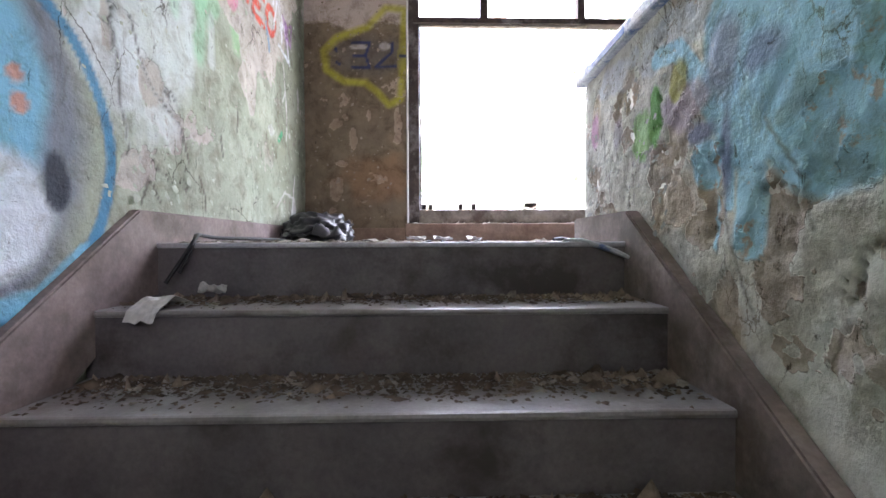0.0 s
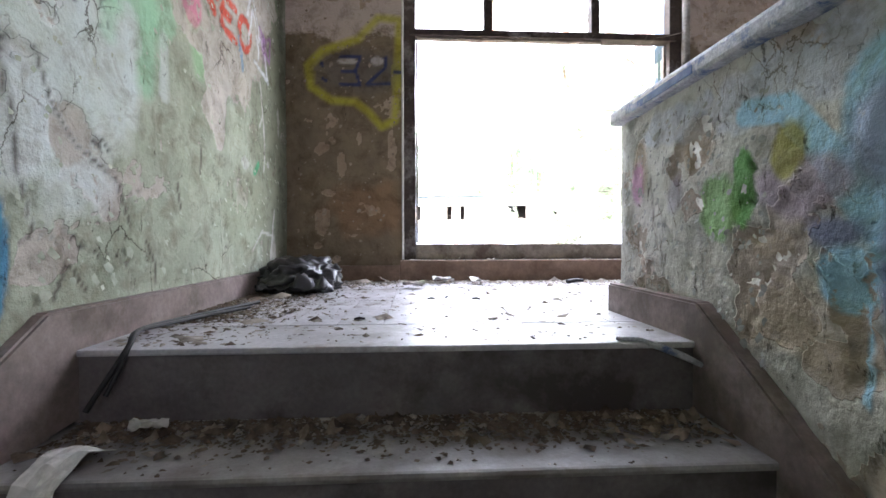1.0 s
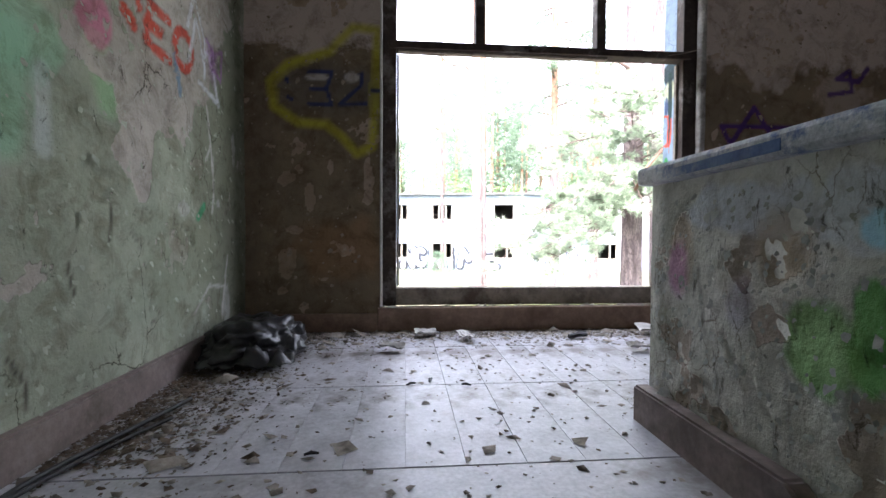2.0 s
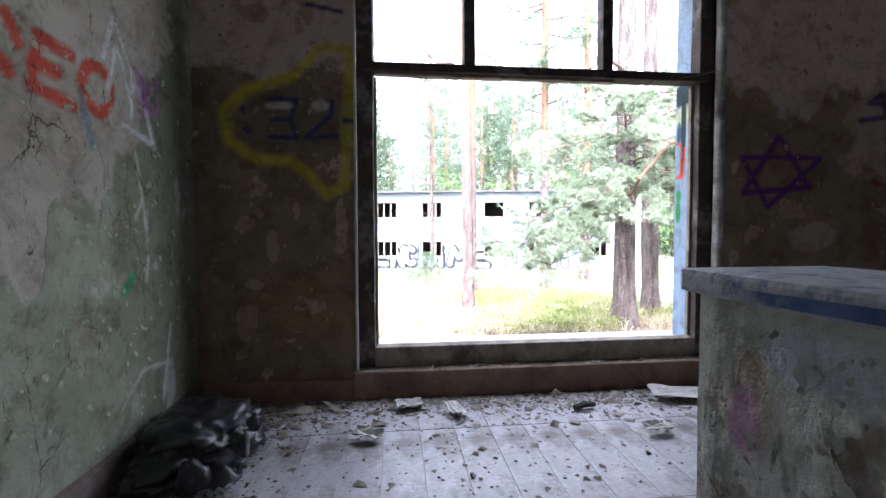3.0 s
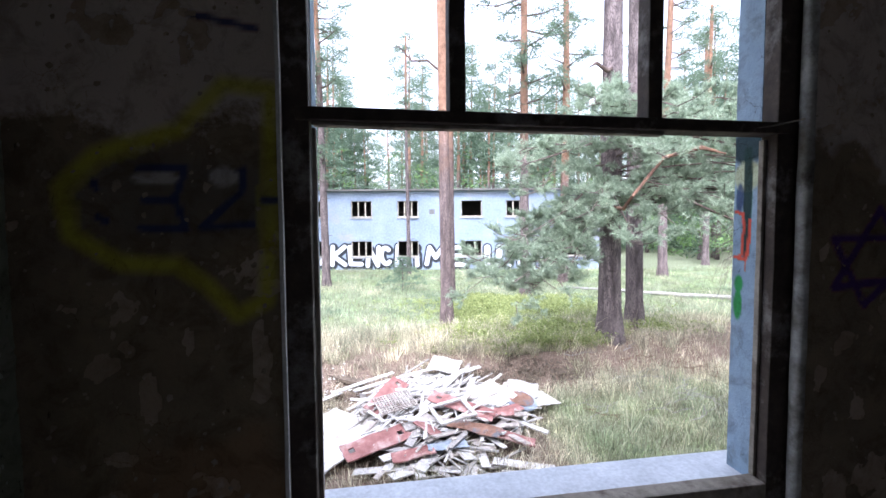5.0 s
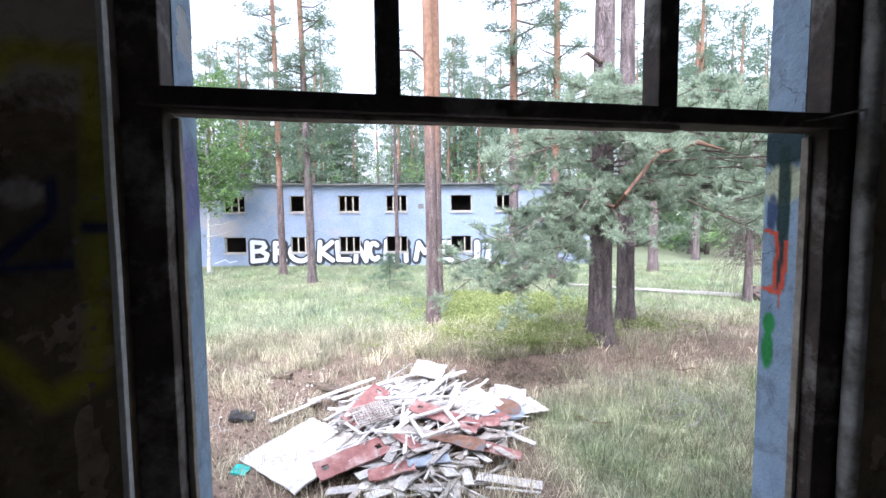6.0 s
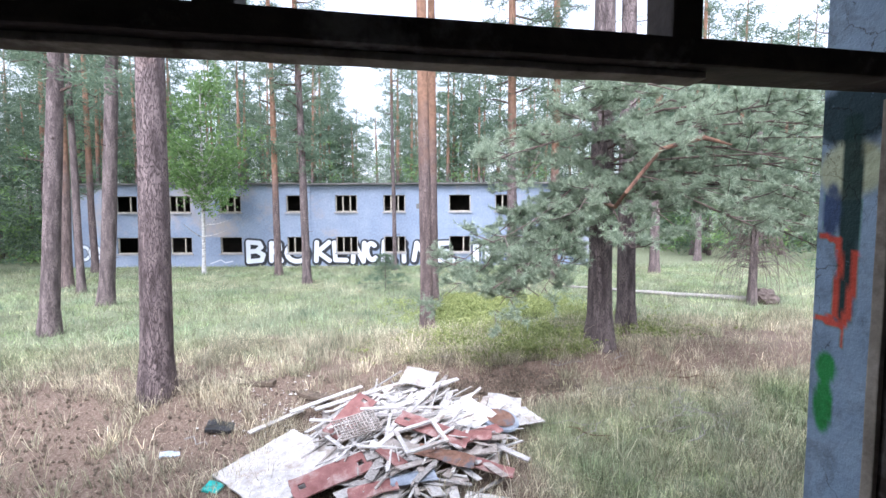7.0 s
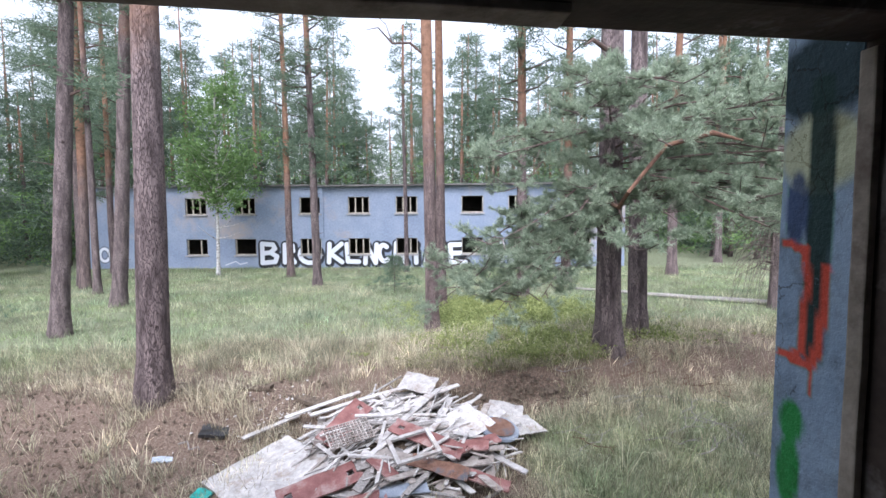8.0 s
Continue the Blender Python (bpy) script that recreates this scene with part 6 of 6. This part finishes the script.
for k in range(len(cx)):
    o = len(v)
    s = rng_n.uniform(0.014, 0.036)
    z = float(ground_z(cx[k], cy[k])) + 0.02
    for dx, dy, dz in ((1, 0, 0), (0, 1, 0), (-1, 0, 0), (0, -1, 0), (0, 0, 1.1), (0, 0, -0.6)):
        v.append((cx[k] + dx * s, cy[k] + dy * s, z + dz * s))
    f += [(o + a, o + b, o + 4) for a, b in ((0, 1), (1, 2), (2, 3), (3, 0))] + [(o + b, o + a, o + 5) for a, b in ((0, 1), (1, 2), (2, 3), (3, 0))]
tagged(mesh_object("pine_cones", v, f, DARK_DEBRIS), "countless dark pine cones on the brown needles", "pine cones", kind="stuff")

# ---- things in the stairwell ----
bm = bmesh.new()
bmesh.ops.create_icosphere(bm, subdivisions=5, radius=1.0)
for v in bm.verts:
    c = v.co.copy()
    fold = noise.fractal(c * 1.4 + Vector((3, 1, 7)), 1.0, 2.0, 3) * 0.24 - 0.26 * abs(noise.noise(c * 2.6 + Vector((9, 0, 0)))) + 0.12 * abs(noise.noise(c * 5.5)) - 0.14 * abs(noise.noise(c * 4.1 + Vector((0, 5, 0)))) + 0.05 * noise.noise(c * 11)
    c *= 1 + fold
    v.co = Vector((c.x * 0.205, c.y * 0.25, max(-0.02, c.z * 0.12 + 0.048)))
bag = part("rubbish_bag", bm, BAG, smooth=True)
bag.location = (0.205, 2.88, 0.012)
bm = bmesh.new()
bmesh.ops.create_grid(bm, x_segments=26, y_segments=18, size=0.5)
for v in bm.verts:
    u, w = v.co.x, v.co.y
    ridge = abs(noise.noise(Vector((u * 5, w * 4, 3)))) * 0.09 + abs(noise.noise(Vector((u * 11, w * 9, 8)))) * 0.035
    v.co = Vector((0.03 + u * 0.34 * (1 + 0.25 * noise.noise(Vector((w * 5, 2, 0)))), -0.13 + w * 0.3, max(0.0, 0.012 + 0.1 * max(0.0, 0.35 + w) + ridge)))
bmesh.ops.solidify(bm, geom=list(bm.faces), thickness=0.0015)
part("loose_flap", bm, BAG, bag, "crumpled open mouth of the bag", smooth=True)
tagged(bag, "crumpled black plastic bag slumped in the corner of the landing", "bag")

def cable(points, r):
    cu = bpy.data.curves.new("cable", "CURVE")
    cu.dimensions, cu.bevel_depth, cu.bevel_resolution = "3D", r, 2
    sp = cu.splines.new("NURBS")
    sp.points.add(len(points) - 1)
    for p, c in zip(sp.points, points):
        p.co = (*c, 1)
    sp.use_endpoint_u, sp.order_u = True, 4
    cu.materials.append(CABLE)
    return new("cable", cu)


tagged(cable([(0.18, 2.35, 0.012), (0.14, 2.1, 0.02), (0.07, 1.9, 0.014), (0.1, 1.72, 0.03), (0.15, 1.635, 0.025), (0.13, 1.6, -0.03), (0.085, 1.57, -0.12)], 0.0065), "black cable curling over the edge of the landing", "cable")
tagged(cable([(0.2, 2.2, 0.014), (0.12, 2.0, 0.014), (0.09, 1.78, 0.02), (0.12, 1.66, 0.035), (0.15, 1.62, 0.0), (0.12, 1.58, -0.09)], 0.0055), "black cable curling over the edge of the landing", "cable")
wire = cable([(2.30, 3.38, 1.555), (2.42, 3.375, 1.565), (2.5, 3.37, 1.59), (2.55, 3.345, 1.6)], 0.003)
wire.name = "wire"
wire.data.materials[0] = WOOD_GREY
tagged(wire, "thin pale wire stretched from transom to wall", "wire")


def bent_sheet(name, sx, sy, mat, curl, seed):
    bm = bmesh.new()
    bmesh.ops.create_grid(bm, x_segments=10, y_segments=8, size=0.5)
    for v in bm.verts:
        u, w = v.co.x, v.co.y
        v.co = Vector((u * sx * (1 + 0.08 * noise.noise(Vector((w * 6, seed, 0)))), w * sy, curl * (w * w) + 0.012 * noise.noise(Vector((u * 4, w * 4, seed)))))
    bmesh.ops.solidify(bm, geom=list(bm.faces), thickness=0.0015)
    return part(name, bm, mat)


ob = bent_sheet("paper_sheet", 0.085, 0.14, PAPER, -0.14, 2)
ob.matrix_world = pose(0.155, 1.41, -0.145, 14, 0, -10)
tagged(ob, "dirty white paper sheet hanging over a step edge", "paper")
ob = bent_sheet("paper_sheet", 0.07, 0.06, PAPER, 0.06, 5)
ob.matrix_world = pose(0.24, 1.53, -0.14, -18, 8, 30)
tagged(ob, "torn paper scrap on the step", "paper")
v, f = tube([(1.30, 1.652, 0.006), (1.35, 1.64, 0.004), (1.40, 1.63, -0.012), (1.45, 1.612, -0.032), (1.488, 1.6, -0.05)], [0.005, 0.008, 0.009, 0.009, 0.006], 6)
tagged(mesh_object("edging_strip", v, f, CAP, smooth=True), "loose curved strip of edging at the landing", "edging strip")
for x, y, sx, sy, yaw, seed in ((2.25, 3.17, 0.34, 0.12, -5, 1), (2.5, 3.0, 0.3, 0.2, -30, 2), (1.9, 2.86, 0.1, 0.06, 10, 3), (0.95, 3.2, 0.12, 0.07, 15, 4), (1.15, 3.12, 0.07, 0.12, 25, 5), (0.78, 2.93, 0.11, 0.06, -20, 6)):
    ob = bent_sheet("plaster_slab", sx, sy, PAPER, 0.06, seed)
    ob.matrix_world = pose(x, y, 0.02, 5, 4, yaw)
    tagged(ob, "pale fallen plaster or paint piece on the floor", "plaster piece", "plaster pieces on the landing")
v, f = tube([(-0.055, 0, 0), (0, 0.006, 0.006), (0.05, 0, 0.004)], [0.012, 0.014, 0.01], 7)
ob = mesh_object("wood_splinter", v, f, CABLE)
ob.matrix_world = pose(1.72, 3.11, 0.014, 0, 0, 12)
tagged(ob, "dark splinter of wood on the dusty floor", "splinter")
for x, y, yaw in ((0.86, 2.46, 30), (0.93, 2.5, 70), (1.05, 2.44, -20), (0.62, 1.98, 10)):
    v, f = tube([(-0.016, 0, 0), (0, 0.003, 0.002), (0.018, 0, 0)], [0.003, 0.005, 0.003], 6)
    ob = mesh_object("wood_splinter", v, f, CABLE)
    ob.matrix_world = pose(x, y, 0.005, 0, 0, yaw)
    tagged(ob, "small dark crumb of wood on the floor", "splinter")


def crumbs(name, label, n, where, mat, size, seed, flat=0.3):
    """Scattered broken bits: each a small irregular wedge."""
    rng = np.random.default_rng(seed)
    p = where(rng, n)
    s = size * rng.lognormal(0, 0.55, (n, 1))
    base = np.array([(1, 0, 0), (0.2, 0.9, 0), (-1, 0.3, 0), (-0.3, -0.8, 0), (0.1, 0.1, 1.0), (-0.35, 0.1, 0.8)])
    a = rng.uniform(0, 6.283, n)
    shape = base[None] * np.clip(1 + 0.4 * rng.normal(size=(n, 6, 1)), 0.3, 1.8)
    x = shape[..., 0] * np.cos(a)[:, None] - shape[..., 1] * np.sin(a)[:, None]
    y = shape[..., 0] * np.sin(a)[:, None] + shape[..., 1] * np.cos(a)[:, None]
    z = np.abs(shape[..., 2]) * flat * rng.uniform(0.4, 2.0, (n, 1))
    tilt = rng.normal(0, 0.25, (n, 1))
    v = np.stack([x, y, z + np.clip(tilt * x, 0, 1)], -1) * s[:, None] + p[:, None]
    o = np.arange(n)[:, None] * 6
    t = np.concatenate([o + np.array([tri]) for tri in ((0, 1, 4), (1, 2, 5), (1, 5, 4), (2, 3, 5), (3, 0, 4), (3, 4, 5))], 0)
    tagged(add_mesh(name, v.reshape(-1, 3), t, mat), label, "debris", kind="stuff")


def landing_scatter(rng, n):
    x = rng.uniform(0.05, 2.9, n)
    y = np.where(rng.random(n) < 0.74, WALL_IN - 0.02 - np.abs(rng.normal(0, 0.13, n)), rng.uniform(EDGE + 0.03, WALL_IN - 0.03, n))
    left = rng.random(n) < 0.42
    x = np.where(left, 0.05 + np.abs(rng.normal(0, 0.22, n)), x)
    return np.stack([x, np.clip(y, EDGE + 0.02, WALL_IN - 0.03), np.full(n, 0.001)], -1)


def step_scatter(rng, n):
    i = rng.integers(1, 5, n)
    u = np.clip(np.abs(rng.normal(0, 0.3, n)), 0, 0.95)
    return np.stack([rng.uniform(0.04, 1.47, n), EDGE - i * RUN + RUN * (1 - u) + 0.0, -i * RISER + 0.001], -1)


crumbs("landing_debris", "pale plaster crumbs and paint flakes strewn over the landing", 7500, landing_scatter, DEBRIS, 0.005, 3)
crumbs("landing_dirt", "dark dirt and splinters strewn over the landing", 3000, landing_scatter, DARK_DEBRIS, 0.0042, 4)
crumbs("landing_flakes", "flat pale paint flakes lying on the landing", 760, landing_scatter, DEBRIS, 0.0125, 14, 0.16)
crumbs("skirting_dirt", "dark dirt swept along the wall and round the bag", 6500, lambda rng, n: np.stack([0.03 + np.abs(rng.normal(0, 0.10, n)) + 0.25 * (rng.random(n) < 0.25) * rng.random(n), rng.uniform(1.95, 3.3, n), np.full(n, 0.001)], -1), DARK_DEBRIS, 0.0042, 54)
crumbs("step_dirt", "brown dirt and rubble at the back of the steps", 15000, step_scatter, DARK_DEBRIS, 0.0046, 5, 0.35)
crumbs("step_debris", "pale plaster flakes on the steps", 1800, step_scatter, DEBRIS, 0.0055, 6, 0.3)
RUBBLE = grainy("brown_plaster_lumps", (0.16, 0.12, 0.085), (0.42, 0.34, 0.26), 18, rough=0.95, vary=0.2)

def step_chunk_scatter(rng, n):
    i = rng.integers(1, 5, n)
    x = np.where(rng.random(n) < 0.5, rng.normal(1.36, 0.08, n), rng.uniform(0.05, 1.45, n))
    return np.stack([np.clip(x, 0.05, 1.46), EDGE - (i - 1) * RUN - 0.03 - np.abs(rng.normal(0, 0.05, n)), -i * RISER + 0.001], -1)


crumbs("step_rubble", "broken brown plaster lumps at the back of the steps", 420, step_chunk_scatter, RUBBLE, 0.0095, 44, 0.7)
crumbs("sill_debris", "flakes lying on the inner window sill", 260, lambda rng, n: np.stack([rng.uniform(0.72, 2.5, n), rng.uniform(3.335, 3.39, n), np.full(n, WIN_LOW + 0.001)], -1), DEBRIS, 0.008, 7)


def bank_scatter(rng, n):
    x = rng.uniform(2.9, 5.6, n)
    start, span = bank_at(x)
    y = start + 0.35 * span + rng.normal(0, 0.05, n)
    return np.stack([x, y, ground_z(x, y) - 0.01], -1)


crumbs("bank_soil", "dark bare soil clods along the bank's lip", 1700, bank_scatter, DARK_DEBRIS, 0.022, 8, 0.8)


crumbs("soil_flecks", "pale plaster flecks on bare soil beside the heap", 260, lambda rng, n: (lambda x, y: np.stack([x, y, ground_z(x, y) + 0.012], -1))(rng.normal(0.1, 0.55, n), rng.normal(10.3, 0.35, n)), PAPER, 0.014, 61, 0.3)


def wall_flakes(name, label, n, point, out, mat_of, size, seed):
    """Curled paint flakes that hang from the wall by their upper edge."""
    rng = np.random.default_rng(seed)
    u, w = point(rng, n)
    s = size * rng.lognormal(0, 0.4, n)
    v, t = [], []
    for k in range(n):
        a = rng.uniform(-0.6, 0.6)
        ca, sa = math.cos(a), math.sin(a)
        lift = rng.uniform(0.15, 0.6)
        o = len(v)
        for du, dv, dn in ((-0.5, 0.5, 0.05), (0.4, 0.6, 0.05), (-0.6, -0.1, lift * 0.45), (0.6, 0.0, lift * 0.5), (-0.35, -0.7, lift), (0.3, -0.6, lift * 1.1)):
            du, dv = du * (1 + 0.3 * rng.normal()), dv * (1 + 0.3 * rng.normal())
            v.append(out(u[k] + s[k] * (du * ca - dv * sa), w[k] + s[k] * (du * sa + dv * ca), s[k] * dn + 0.002))
        t += [(o, o + 1, o + 3), (o, o + 3, o + 2), (o + 2, o + 3, o + 5), (o + 2, o + 5, o + 4)]
    tagged(add_mesh(name, np.array(v), np.array(t), mat_of), label, "paint flakes", kind="stuff")


FLAKE_GREY = grainy("loose_grey_flake", (0.3, 0.31, 0.27), (0.5, 0.5, 0.46), 20, rough=0.8)
FLAKE_MINT = grainy("loose_mint_flake", (0.36, 0.4, 0.3), (0.52, 0.54, 0.44), 20, rough=0.8)
FLAKE_BROWN = grainy("loose_brown_flake", (0.2, 0.15, 0.1), (0.42, 0.34, 0.27), 20, rough=0.8)
wall_flakes("parapet_flakes", "curled grey paint flakes on the parapet", 420, lambda r, n: (r.uniform(1.45, 2.09, n), r.uniform(-0.1, 0.62, n)), lambda u, w, d: (PARA - 0.002 - d, u, w), FLAKE_GREY, 0.0075, 21)
wall_flakes("west_flakes", "curled mint paint flakes on the stairwell wall", 520, lambda r, n: (r.uniform(1.35, 3.3, n), r.uniform(0.1, 1.9, n)), lambda u, w, d: (0.0 + d, u, w), FLAKE_MINT, 0.0095, 22)
wall_flakes("north_flakes", "curled brown paint flakes beside the window", 150, lambda r, n: (r.uniform(0.03, 0.69, n), r.uniform(0.12, 1.9, n)), lambda u, w, d: (u, WALL_IN - d, w), FLAKE_BROWN, 0.009, 23)
wall_flakes("east_flakes", "curled brown paint flakes beside the window", 150, lambda r, n: (r.uniform(2.56, 3.6, n), r.uniform(0.12, 1.9, n)), lambda u, w, d: (u, WALL_IN - d, w), FLAKE_BROWN, 0.009, 24)

# floor tiles of the landing
tile_mesh = None
y_rows = [(EDGE + 0.284, 2.46), (2.463, 2.99), (2.993, WALL_IN - 0.01)]
for y0, y1 in y_rows:
    bm = boxed((0.0004, y0, -0.016), (0.1396, y1, -0.0005), bevel=0.0006)
    first = part("tile", bm, TILE, landing)
    for k in range(1, 26):
        ob = new("tile", first.data)
        ob.parent = landing
        ob.location = (0.14 * k, 0, 0.0002 * math.sin(k * 2.7 + y0 * 9))
